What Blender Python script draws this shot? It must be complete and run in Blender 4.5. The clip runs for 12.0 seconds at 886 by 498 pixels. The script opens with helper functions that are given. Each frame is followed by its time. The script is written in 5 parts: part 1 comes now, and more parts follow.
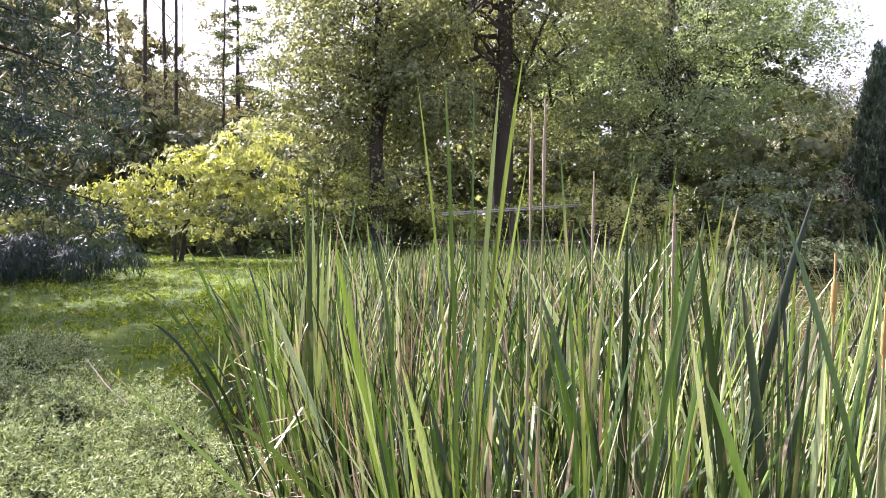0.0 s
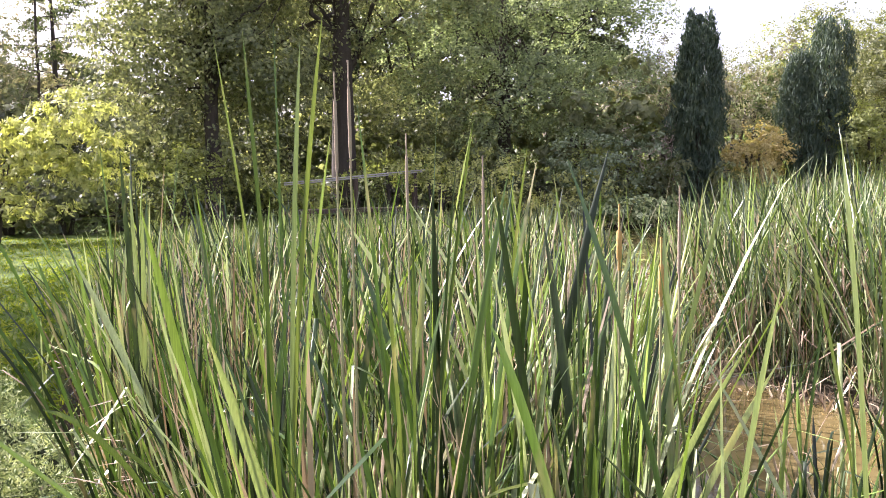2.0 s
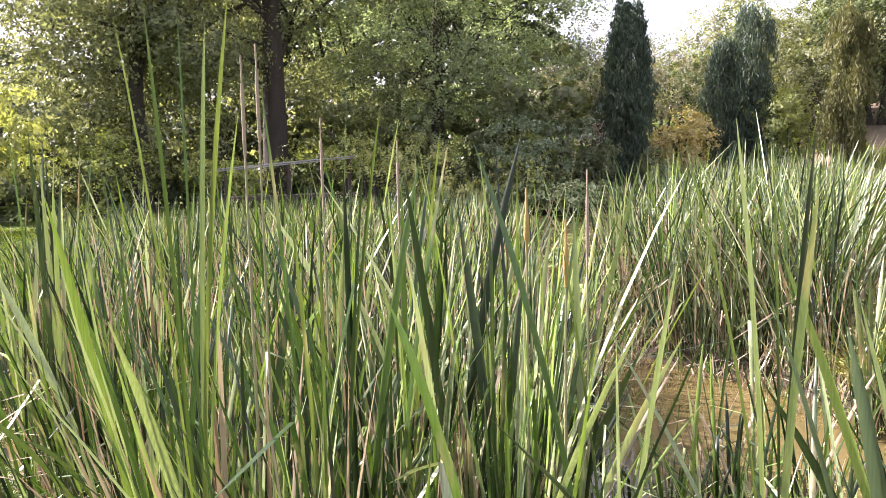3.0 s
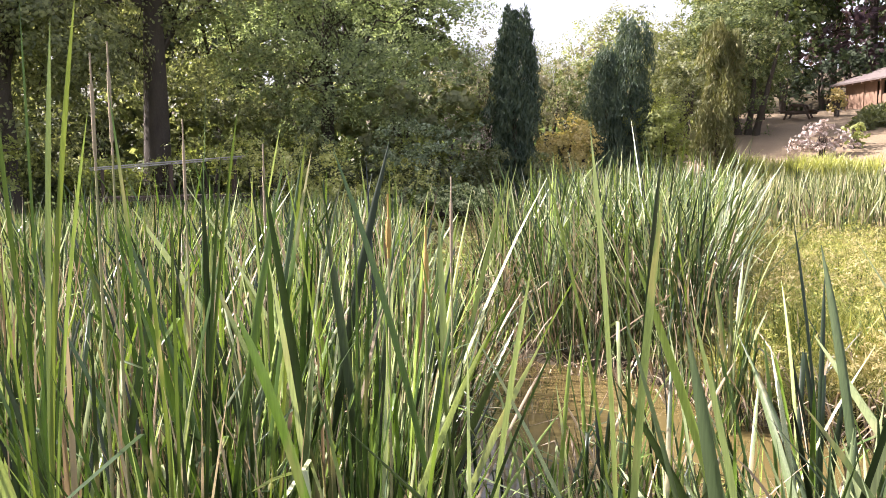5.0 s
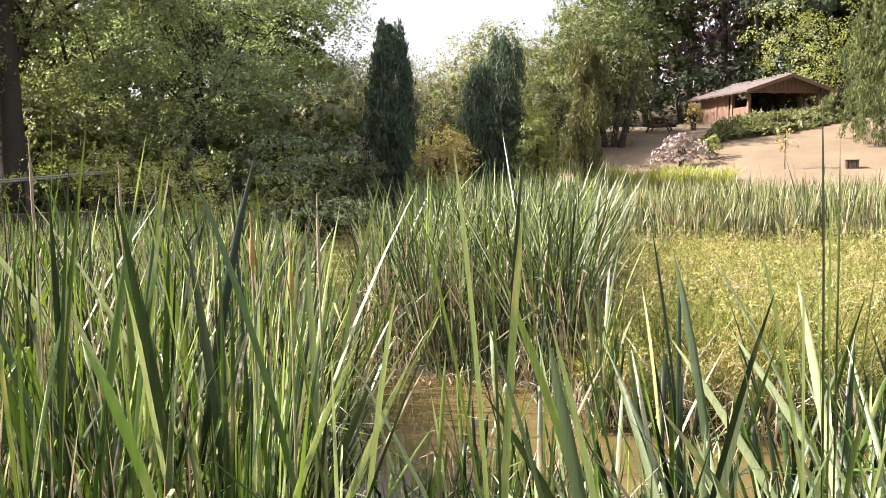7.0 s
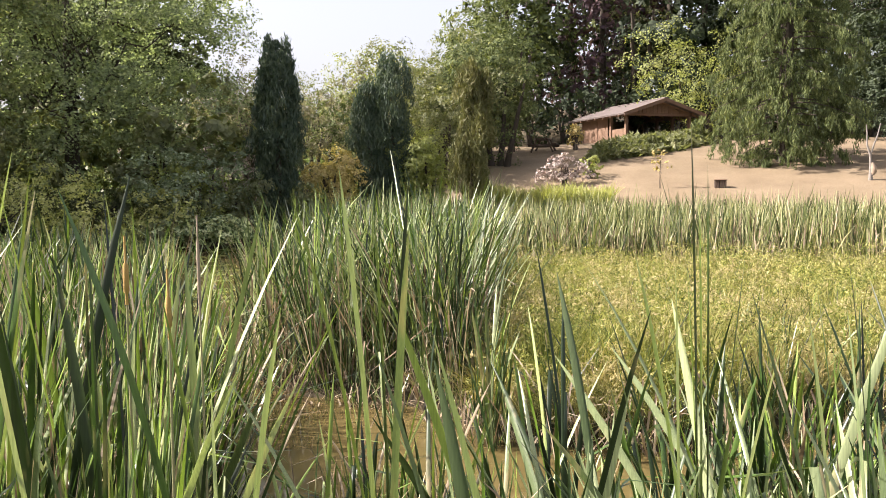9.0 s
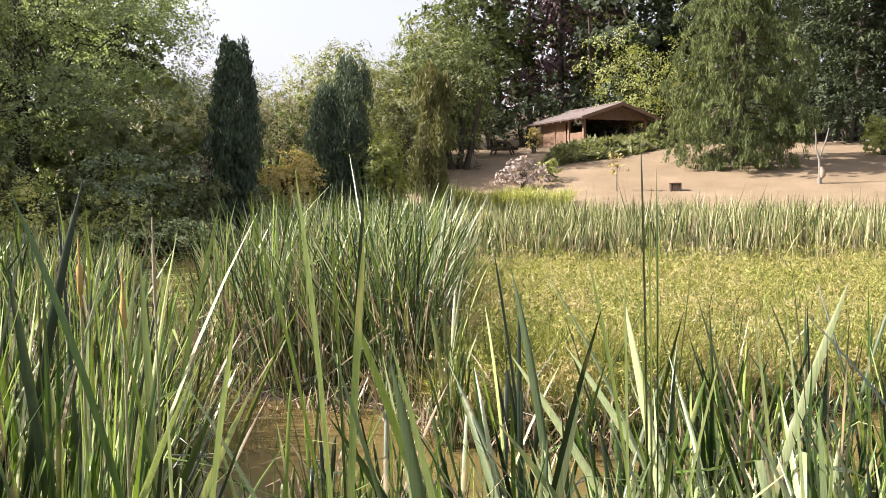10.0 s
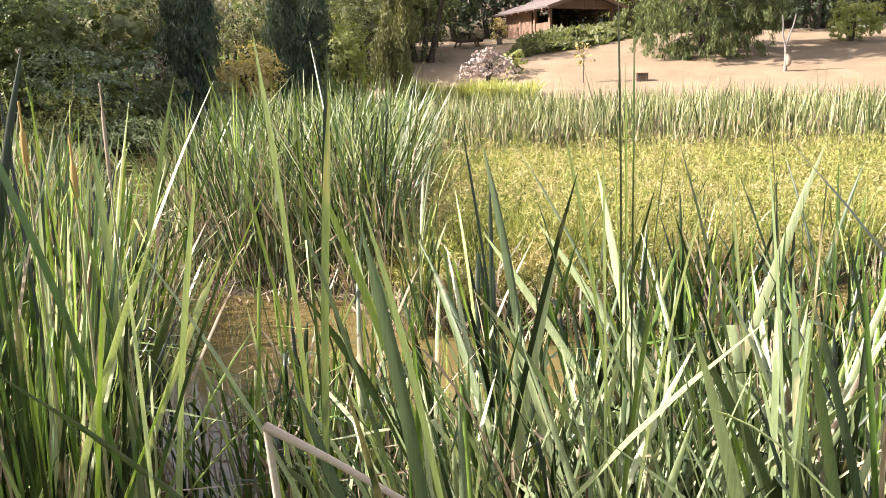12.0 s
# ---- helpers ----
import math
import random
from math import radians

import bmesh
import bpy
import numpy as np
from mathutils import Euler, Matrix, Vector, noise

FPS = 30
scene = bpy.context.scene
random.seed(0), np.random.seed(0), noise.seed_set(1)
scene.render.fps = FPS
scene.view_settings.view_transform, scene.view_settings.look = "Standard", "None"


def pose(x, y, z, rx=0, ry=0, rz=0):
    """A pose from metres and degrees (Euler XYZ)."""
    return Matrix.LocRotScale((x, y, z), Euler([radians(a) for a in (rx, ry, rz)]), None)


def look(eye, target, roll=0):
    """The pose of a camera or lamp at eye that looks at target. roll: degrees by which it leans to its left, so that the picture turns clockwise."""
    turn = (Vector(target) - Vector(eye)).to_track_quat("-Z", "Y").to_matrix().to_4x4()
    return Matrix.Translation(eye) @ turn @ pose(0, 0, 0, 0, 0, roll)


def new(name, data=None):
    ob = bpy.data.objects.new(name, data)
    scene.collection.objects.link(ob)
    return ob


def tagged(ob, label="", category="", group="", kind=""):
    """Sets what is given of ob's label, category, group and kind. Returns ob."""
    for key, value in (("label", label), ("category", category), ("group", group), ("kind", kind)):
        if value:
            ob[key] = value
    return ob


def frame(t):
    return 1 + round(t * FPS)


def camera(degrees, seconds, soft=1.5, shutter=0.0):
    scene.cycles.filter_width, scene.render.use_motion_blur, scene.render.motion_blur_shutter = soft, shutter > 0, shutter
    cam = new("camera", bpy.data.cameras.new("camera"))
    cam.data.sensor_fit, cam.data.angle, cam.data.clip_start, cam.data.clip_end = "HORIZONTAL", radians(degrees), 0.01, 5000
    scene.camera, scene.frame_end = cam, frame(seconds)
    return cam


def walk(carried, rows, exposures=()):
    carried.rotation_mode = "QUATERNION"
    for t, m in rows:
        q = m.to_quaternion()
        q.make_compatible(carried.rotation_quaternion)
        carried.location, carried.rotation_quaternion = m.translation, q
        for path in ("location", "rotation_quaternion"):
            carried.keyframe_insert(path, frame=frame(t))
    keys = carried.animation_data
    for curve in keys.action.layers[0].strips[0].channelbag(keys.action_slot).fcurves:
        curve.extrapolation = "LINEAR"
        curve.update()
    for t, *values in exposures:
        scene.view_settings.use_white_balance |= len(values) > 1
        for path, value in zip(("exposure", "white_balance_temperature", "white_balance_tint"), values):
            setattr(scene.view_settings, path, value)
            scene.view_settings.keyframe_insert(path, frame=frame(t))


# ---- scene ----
cam = camera(57.8, 12.0, soft=0.9)
PATH = [
    (0, (0.0, 0.0, 1.78), (0.002, 1.998, 1.682), 0.7),
    (0.5, (0.012, 0.011, 1.777), (0.095, 2.006, 1.661), 0.2),
    (1, (0.024, 0.017, 1.775), (0.212, 2.003, 1.638), -0.2),
    (1.5, (0.051, -0.002, 1.773), (0.32, 1.973, 1.615), -0.69),
    (2, (0.076, -0.027, 1.769), (0.451, 1.929, 1.59), -1.08),
    (2.5, (0.1, -0.036, 1.765), (0.536, 1.906, 1.568), -1.27),
    (3, (0.123, -0.052, 1.765), (0.651, 1.865, 1.548), -1.25),
    (5, (0.177, -0.079, 1.772), (0.959, 1.749, 1.557), -0.39),
    (5.5, (0.18, -0.08, 1.774), (1.017, 1.725, 1.564), -0.17),
    (6, (0.192, -0.06, 1.777), (1.071, 1.725, 1.575), -0.25),
    (6.5, (0.193, -0.094, 1.771), (1.11, 1.673, 1.582), -0.74),
    (7, (0.2, -0.096, 1.779), (1.248, 1.598, 1.592), -0.88),
    (9, (0.21, -0.094, 1.789), (1.483, 1.442, 1.642), -0.66),
    (9.5, (0.211, -0.102, 1.789), (1.527, 1.398, 1.649), -0.53),
    (10, (0.199, -0.121, 1.787), (1.547, 1.349, 1.646), -0.61),
    (10.5, (0.202, -0.11, 1.77), (1.574, 1.336, 1.604), -0.89),
    (11, (0.212, -0.094, 1.744), (1.593, 1.331, 1.495), -1.08),
    (11.5, (0.205, -0.061, 1.713), (1.589, 1.347, 1.392), -1.58),
    (12, (0.229, -0.073, 1.713), (1.609, 1.319, 1.318), -1.58),
]
walk(cam, [(t, look(eye, target, roll)) for t, eye, target, roll in PATH], [(0, 2.13, 5700, 31), (3, 2.20, 5950, 27), (6.6, 1.92, 6250, 20), (9.5, 1.62, 6350, 18), (11, 1.78, 6350, 18), (12, 1.98, 6300, 19)])

# ---- light ----
SUN_FROM = Vector((-0.75, 0.65, 0.83)).normalized()
world = bpy.data.worlds.new("sky")
scene.world = world
world.use_nodes = True
wn = world.node_tree
sky = wn.nodes.new("ShaderNodeTexSky")
sky.sky_type = "NISHITA"
sky.sun_disc = False
sky.sun_elevation = math.asin(SUN_FROM.z)
sky.sun_rotation = math.atan2(SUN_FROM.x, SUN_FROM.y)
sky.dust_density = 7.0
sky.ozone_density = 0.4
sky.air_density = 1.0
haze = wn.nodes.new("ShaderNodeMix")
haze.data_type = "RGBA"
haze.inputs[0].default_value = 0.34
haze.inputs[7].default_value = (7.8, 7.8, 7.8, 1)
wn.links.new(sky.outputs[0], haze.inputs[6])
wn.links.new(haze.outputs[2], wn.nodes["Background"].inputs[0])
wn.nodes["Background"].inputs[1].default_value = 0.075
sun = new("sun", bpy.data.lights.new("sun", "SUN"))
sun.data.energy = 5.0
sun.data.angle = radians(0.6)
sun.data.color = (1.0, 0.94, 0.82)
sun.matrix_world = look(SUN_FROM * 60, (0, 0, 0))


# ---- materials ----
def nodes_of(name):
    m = bpy.data.materials.new(name)
    m.use_nodes = True
    nt = m.node_tree
    return m, nt, nt.nodes["Principled BSDF"], nt.nodes["Material Output"]


def ramp(nt, cols, fac):
    r = nt.nodes.new("ShaderNodeValToRGB")
    el = r.color_ramp.elements
    while len(el) < len(cols):
        el.new(0.5)
    for i, c in enumerate(cols):
        el[i].position = i / max(1, len(cols) - 1)
        el[i].color = (*c, 1)
    nt.links.new(fac, r.inputs[0])
    return r.outputs[0]


def mix(nt, fac, a, b, kind="MIX"):
    n = nt.nodes.new("ShaderNodeMix")
    n.data_type = "RGBA"
    n.blend_type = kind
    for sock, v in ((n.inputs[0], fac), (n.inputs[6], a), (n.inputs[7], b)):
        if isinstance(v, (int, float)):
            sock.default_value = v
        elif isinstance(v, tuple):
            sock.default_value = (*v, 1)
        else:
            nt.links.new(v, sock)
    return n.outputs[2]


def noise_of(nt, scale, detail=3.0, rough=0.55, stretch=None):
    tc = nt.nodes.new("ShaderNodeNewGeometry")
    src = tc.outputs["Position"]
    if stretch:
        mp = nt.nodes.new("ShaderNodeMapping")
        mp.inputs["Scale"].default_value = stretch
        nt.links.new(src, mp.inputs[0])
        src = mp.outputs[0]
    n = nt.nodes.new("ShaderNodeTexNoise")
    n.inputs["Scale"].default_value = scale
    n.inputs["Detail"].default_value = detail
    n.inputs["Roughness"].default_value = rough
    nt.links.new(src, n.inputs["Vector"])
    return n.outputs["Fac"]


def bump(nt, bsdf, h, strength, dist):
    b = nt.nodes.new("ShaderNodeBump")
    b.inputs["Strength"].default_value = strength
    b.inputs["Distance"].default_value = dist
    nt.links.new(h, b.inputs["Height"])
    nt.links.new(b.outputs[0], bsdf.inputs["Normal"])


def leafy(name, cols, rough=0.5, trans=0.35, patch=1.2, single=False, tint=(1.15, 1.2, 0.55), spec=0.3, worn=0.0, other=None, grain=70, calm=0.0):
    """Leaves: a colour for each leaf, drift over the crown, light that comes through."""
    m, nt, p, out = nodes_of(name)
    if single:
        fac = nt.nodes.new("ShaderNodeObjectInfo").outputs["Random"]
    else:
        fac = nt.nodes.new("ShaderNodeNewGeometry").outputs["Random Per Island"]
    if calm:
        tone = nt.nodes.new("ShaderNodeMapRange")
        tone.inputs[1].default_value, tone.inputs[2].default_value = 0.32, 0.68
        nt.links.new(noise_of(nt, 3.2, 4, 0.6), tone.inputs[0])
        blend = nt.nodes.new("ShaderNodeMix")
        blend.inputs[0].default_value = calm
        nt.links.new(fac, blend.inputs[2])
        nt.links.new(tone.outputs[0], blend.inputs[3])
        fac = blend.outputs[0]
    c = ramp(nt, cols, fac)
    if other:
        sel = nt.nodes.new("ShaderNodeMapRange")
        sel.inputs[1].default_value, sel.inputs[2].default_value = 0.48, 0.64
        nt.links.new(noise_of(nt, 1.3, 4, 0.65), sel.inputs[0])
        c = mix(nt, sel.outputs[0], c, ramp(nt, other, fac))
    drift = ramp(nt, [(0.62, 0.66, 0.6), (1.0, 1.0, 1.0), (1.25, 1.18, 0.95)], noise_of(nt, patch, 4))
    c = mix(nt, 1.0, c, drift, "MULTIPLY")
    lo = 0.68 if grain < 100 else 0.42
    fine = ramp(nt, [(lo, lo, lo), (1.2, 1.2, 1.18) if grain < 100 else (1.5, 1.48, 1.4)], noise_of(nt, grain, 3, stretch=(1, 1, 0.1 if grain < 100 else 0.02)))
    c = mix(nt, 1.0, c, fine, "MULTIPLY")
    if worn:
        spot = nt.nodes.new("ShaderNodeMapRange")
        spot.inputs[1].default_value, spot.inputs[2].default_value = 0.60, 0.70
        spot.inputs[4].default_value = worn
        nt.links.new(noise_of(nt, 9, 4, stretch=(1, 1, 0.3)), spot.inputs[0])
        c = mix(nt, spot.outputs[0], c, (0.36, 0.29, 0.17))
    nt.links.new(c, p.inputs["Base Color"])
    p.inputs["Roughness"].default_value = rough
    p.inputs["Specular IOR Level"].default_value = spec
    tr = nt.nodes.new("ShaderNodeBsdfTranslucent")
    nt.links.new(mix(nt, 1.0, c, tint, "MULTIPLY"), tr.inputs[0])
    ms = nt.nodes.new("ShaderNodeMixShader")
    ms.inputs[0].default_value = trans
    nt.links.new(p.outputs[0], ms.inputs[1])
    nt.links.new(tr.outputs[0], ms.inputs[2])
    nt.links.new(ms.outputs[0], out.inputs[0])
    return m


def solid(name, a, b, scale, rough=0.8, relief=0.4, dist=0.02, stretch=None, spec=0.3):
    """A rough surface: two colours in drifts, fine grain, relief."""
    m, nt, p, out = nodes_of(name)
    big = noise_of(nt, scale, 5, 0.6, stretch)
    fine = noise_of(nt, scale * 9, 4, 0.6, stretch)
    c = ramp(nt, [a, tuple((x + y) / 2 for x, y in zip(a, b)), b], big)
    c = mix(nt, 1.0, c, ramp(nt, [(0.65, 0.65, 0.65), (1.25, 1.25, 1.25)], fine), "MULTIPLY")
    nt.links.new(c, p.inputs["Base Color"])
    p.inputs["Roughness"].default_value = rough
    p.inputs["Specular IOR Level"].default_value = spec
    bump(nt, p, fine, relief, dist)
    return m


# near-black and pale end tones paint shade and sun sheen onto random leaves
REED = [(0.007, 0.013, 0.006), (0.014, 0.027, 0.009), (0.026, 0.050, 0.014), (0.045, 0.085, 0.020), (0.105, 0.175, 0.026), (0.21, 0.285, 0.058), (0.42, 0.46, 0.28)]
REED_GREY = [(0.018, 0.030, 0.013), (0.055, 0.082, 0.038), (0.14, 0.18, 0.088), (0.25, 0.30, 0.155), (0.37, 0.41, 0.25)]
DRY = [(0.14, 0.10, 0.07), (0.28, 0.215, 0.15), (0.37, 0.30, 0.22), (0.44, 0.37, 0.285)]
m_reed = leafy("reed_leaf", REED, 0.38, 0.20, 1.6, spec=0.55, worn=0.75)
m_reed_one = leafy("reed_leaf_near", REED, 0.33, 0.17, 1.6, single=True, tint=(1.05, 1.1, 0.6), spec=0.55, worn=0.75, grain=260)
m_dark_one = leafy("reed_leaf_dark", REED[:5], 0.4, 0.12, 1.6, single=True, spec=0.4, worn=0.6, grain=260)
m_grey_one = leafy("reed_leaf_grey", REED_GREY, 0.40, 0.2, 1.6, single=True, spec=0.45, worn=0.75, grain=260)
m_reed_far = leafy("reed_leaf_far", [(0.02, 0.032, 0.013), (0.05, 0.075, 0.026), (0.11, 0.15, 0.052), (0.20, 0.235, 0.09), (0.34, 0.35, 0.19)], 0.32, 0.2, 0.5, spec=0.7, worn=0.75)
m_bright_one = leafy("reed_leaf_bright", [(0.045, 0.07, 0.02), (0.08, 0.115, 0.03), (0.15, 0.185, 0.05)], 0.33, 0.22, 1.6, single=True, spec=0.3, worn=0.75, grain=260)
m_grey = leafy("reed_leaf_grey_mixed", REED_GREY, 0.45, 0.2, 1.6, spec=0.25, worn=0.75)
m_belt = leafy("reed_belt", [(0.025, 0.038, 0.016), (0.075, 0.10, 0.038), (0.17, 0.20, 0.08), (0.32, 0.33, 0.17), (0.48, 0.44, 0.28)], 0.45, 0.25, 0.4, spec=0.25, worn=0.75)
m_dry = leafy("dry_leaf", DRY, 0.7, 0.2, 2.0, tint=(1.1, 1.0, 0.75), spec=0.2)
m_dry_one = leafy("dry_leaf_near", DRY, 0.7, 0.2, 2.0, single=True, tint=(1.1, 1.0, 0.75), spec=0.2)
m_stalk = solid("stalk", (0.20, 0.22, 0.10), (0.30, 0.24, 0.15), 20, 0.6, 0.2, 0.002)
m_spike = solid("spike", (0.24, 0.18, 0.13), (0.38, 0.30, 0.23), 60, 0.9, 0.6, 0.003)
m_spike_gold = solid("spike_gold", (0.30, 0.18, 0.06), (0.42, 0.28, 0.10), 60, 0.9, 0.6, 0.003)
m_sedge = leafy("marsh_grass", [(0.06, 0.085, 0.025), (0.15, 0.18, 0.045), (0.29, 0.30, 0.08), (0.43, 0.41, 0.15)], 0.65, 0.3, 2.4, spec=0.15, other=[(0.22, 0.18, 0.085), (0.36, 0.30, 0.13), (0.46, 0.385, 0.19), (0.58, 0.49, 0.30)])
m_seed = leafy("seed_heads", [(0.32, 0.27, 0.13), (0.44, 0.37, 0.19), (0.56, 0.48, 0.30)], 0.7, 0.3, 0.6, spec=0.1)
m_turf = leafy("lawn_blades", [(0.06, 0.115, 0.018), (0.15, 0.20, 0.024), (0.32, 0.345, 0.036)], 0.6, 0.4, 0.7, spec=0.08)
# the lowest tone is darkened to act as shaded gaps between sprays
m_juniper = leafy("juniper", [(0.045, 0.068, 0.03), (0.17, 0.215, 0.10), (0.37, 0.42, 0.215), (0.58, 0.61, 0.36)], 0.75, 0.15, 3.5, spec=0.1)
m_yellow = leafy("yellow_leaves", [(0.17, 0.20, 0.06), (0.33, 0.35, 0.12), (0.50, 0.50, 0.20), (0.66, 0.64, 0.34)], 0.5, 0.35, 1.2, spec=0.25, calm=0.6)
m_oak = leafy("oak_leaves", [(0.055, 0.066, 0.038), (0.15, 0.17, 0.088), (0.29, 0.31, 0.15), (0.50, 0.51, 0.27)], 0.42, 0.48, 0.9, tint=(1.15, 1.15, 0.68), calm=0.6)
m_locust = leafy("fine_leaves", [(0.07, 0.09, 0.052), (0.17, 0.21, 0.115), (0.31, 0.36, 0.19), (0.50, 0.54, 0.32)], 0.42, 0.48, 0.9, tint=(1.1, 1.15, 0.72), calm=0.6)
m_lime = leafy("light_leaves", [(0.15, 0.18, 0.06), (0.28, 0.31, 0.105), (0.42, 0.43, 0.17)], 0.5, 0.42, 0.8, calm=0.6)
m_larch = leafy("larch_leaves", [(0.12, 0.135, 0.075), (0.18, 0.19, 0.10), (0.235, 0.225, 0.13), (0.27, 0.235, 0.15)], 0.6, 0.4, 0.4, tint=(1.1, 1.05, 0.75), calm=0.6)
m_cedar = leafy("cedar_needles", [(0.022, 0.036, 0.034), (0.038, 0.058, 0.053), (0.07, 0.092, 0.086)], 0.55, 0.2, 0.8, calm=0.6)
m_cypress = leafy("cypress_sprays", [(0.042, 0.066, 0.050), (0.075, 0.108, 0.074), (0.15, 0.18, 0.105)], 0.6, 0.2, 1.5, calm=0.6)
m_olive = leafy("olive_sprays", [(0.086, 0.096, 0.038), (0.141, 0.141, 0.053), (0.204, 0.184, 0.086)], 0.6, 0.25, 1.0, calm=0.6)
m_wood = leafy("woodland_leaves", [(0.10, 0.12, 0.07), (0.165, 0.18, 0.10), (0.23, 0.235, 0.14)], 0.55, 0.4, 0.5, tint=(1.1, 1.08, 0.75), calm=0.6)
m_hedge = leafy("shrub_leaves", [(0.095, 0.108, 0.055), (0.175, 0.188, 0.092), (0.29, 0.295, 0.15)], 0.5, 0.42, 0.7, calm=0.6)
m_rust = leafy("rusty_leaves", [(0.32, 0.25, 0.10), (0.46, 0.37, 0.17), (0.60, 0.49, 0.26)], 0.6, 0.4, 0.7)
m_brownwood = leafy("brown_twigs", [(0.13, 0.125, 0.085), (0.22, 0.205, 0.14), (0.32, 0.29, 0.20)], 0.7, 0.3, 0.7, calm=0.6)
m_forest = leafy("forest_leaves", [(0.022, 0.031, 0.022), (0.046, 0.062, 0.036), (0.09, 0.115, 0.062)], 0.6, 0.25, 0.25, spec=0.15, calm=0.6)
# darker leaf tones with the woodland's shade put into the colour
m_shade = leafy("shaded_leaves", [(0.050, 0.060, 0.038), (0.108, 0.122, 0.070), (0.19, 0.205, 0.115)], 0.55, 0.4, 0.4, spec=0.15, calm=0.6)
m_purple = leafy("purple_leaves", [(0.046, 0.026, 0.039), (0.078, 0.046, 0.058), (0.143, 0.078, 0.091)], 0.45, 0.25, 0.5, calm=0.6)
m_bigcon = leafy("hanging_sprays", [(0.025, 0.036, 0.017), (0.075, 0.098, 0.042), (0.15, 0.18, 0.075), (0.27, 0.29, 0.13)], 0.65, 0.22, 0.5, spec=0.12, calm=0.6)
m_pale_leaf = leafy("variegated_leaves", [(0.07, 0.09, 0.05), (0.12, 0.155, 0.08), (0.24, 0.29, 0.19), (0.62, 0.66, 0.55)], 0.5, 0.35, 0.8, calm=0.6)
m_pink = leafy("pale_blossom", [(0.24, 0.20, 0.15), (0.44, 0.36, 0.33), (0.60, 0.51, 0.47), (0.72, 0.64, 0.60)], 0.6, 0.3, 1.0, tint=(1, 0.9, 0.9))
m_bark = solid("bark", (0.035, 0.028, 0.022), (0.09, 0.072, 0.055), 5, 0.9, 0.8, 0.04, stretch=(1, 1, 0.25))
# near-black green: the shade inside the juniper, put into the colour
m_juniper_shade = solid("juniper_stems", (0.010, 0.015, 0.007), (0.028, 0.036, 0.016), 9, 0.9, 0.8, 0.02, spec=0.03)
m_roof = solid("shakes", (0.10, 0.082, 0.078), (0.175, 0.146, 0.138), 2, 0.85, 0.5, 0.02, spec=0.15)
m_timber = solid("timber", (0.14, 0.085, 0.058), (0.23, 0.148, 0.10), 3, 0.7, 0.3, 0.01, stretch=(1, 1, 0.3))
m_timber_dark = solid("dark_timber", (0.05, 0.035, 0.028), (0.10, 0.07, 0.05), 3, 0.8, 0.3, 0.01)
m_stone = solid("stone", (0.34, 0.31, 0.27), (0.46, 0.42, 0.37), 4, 0.85, 0.4, 0.02)


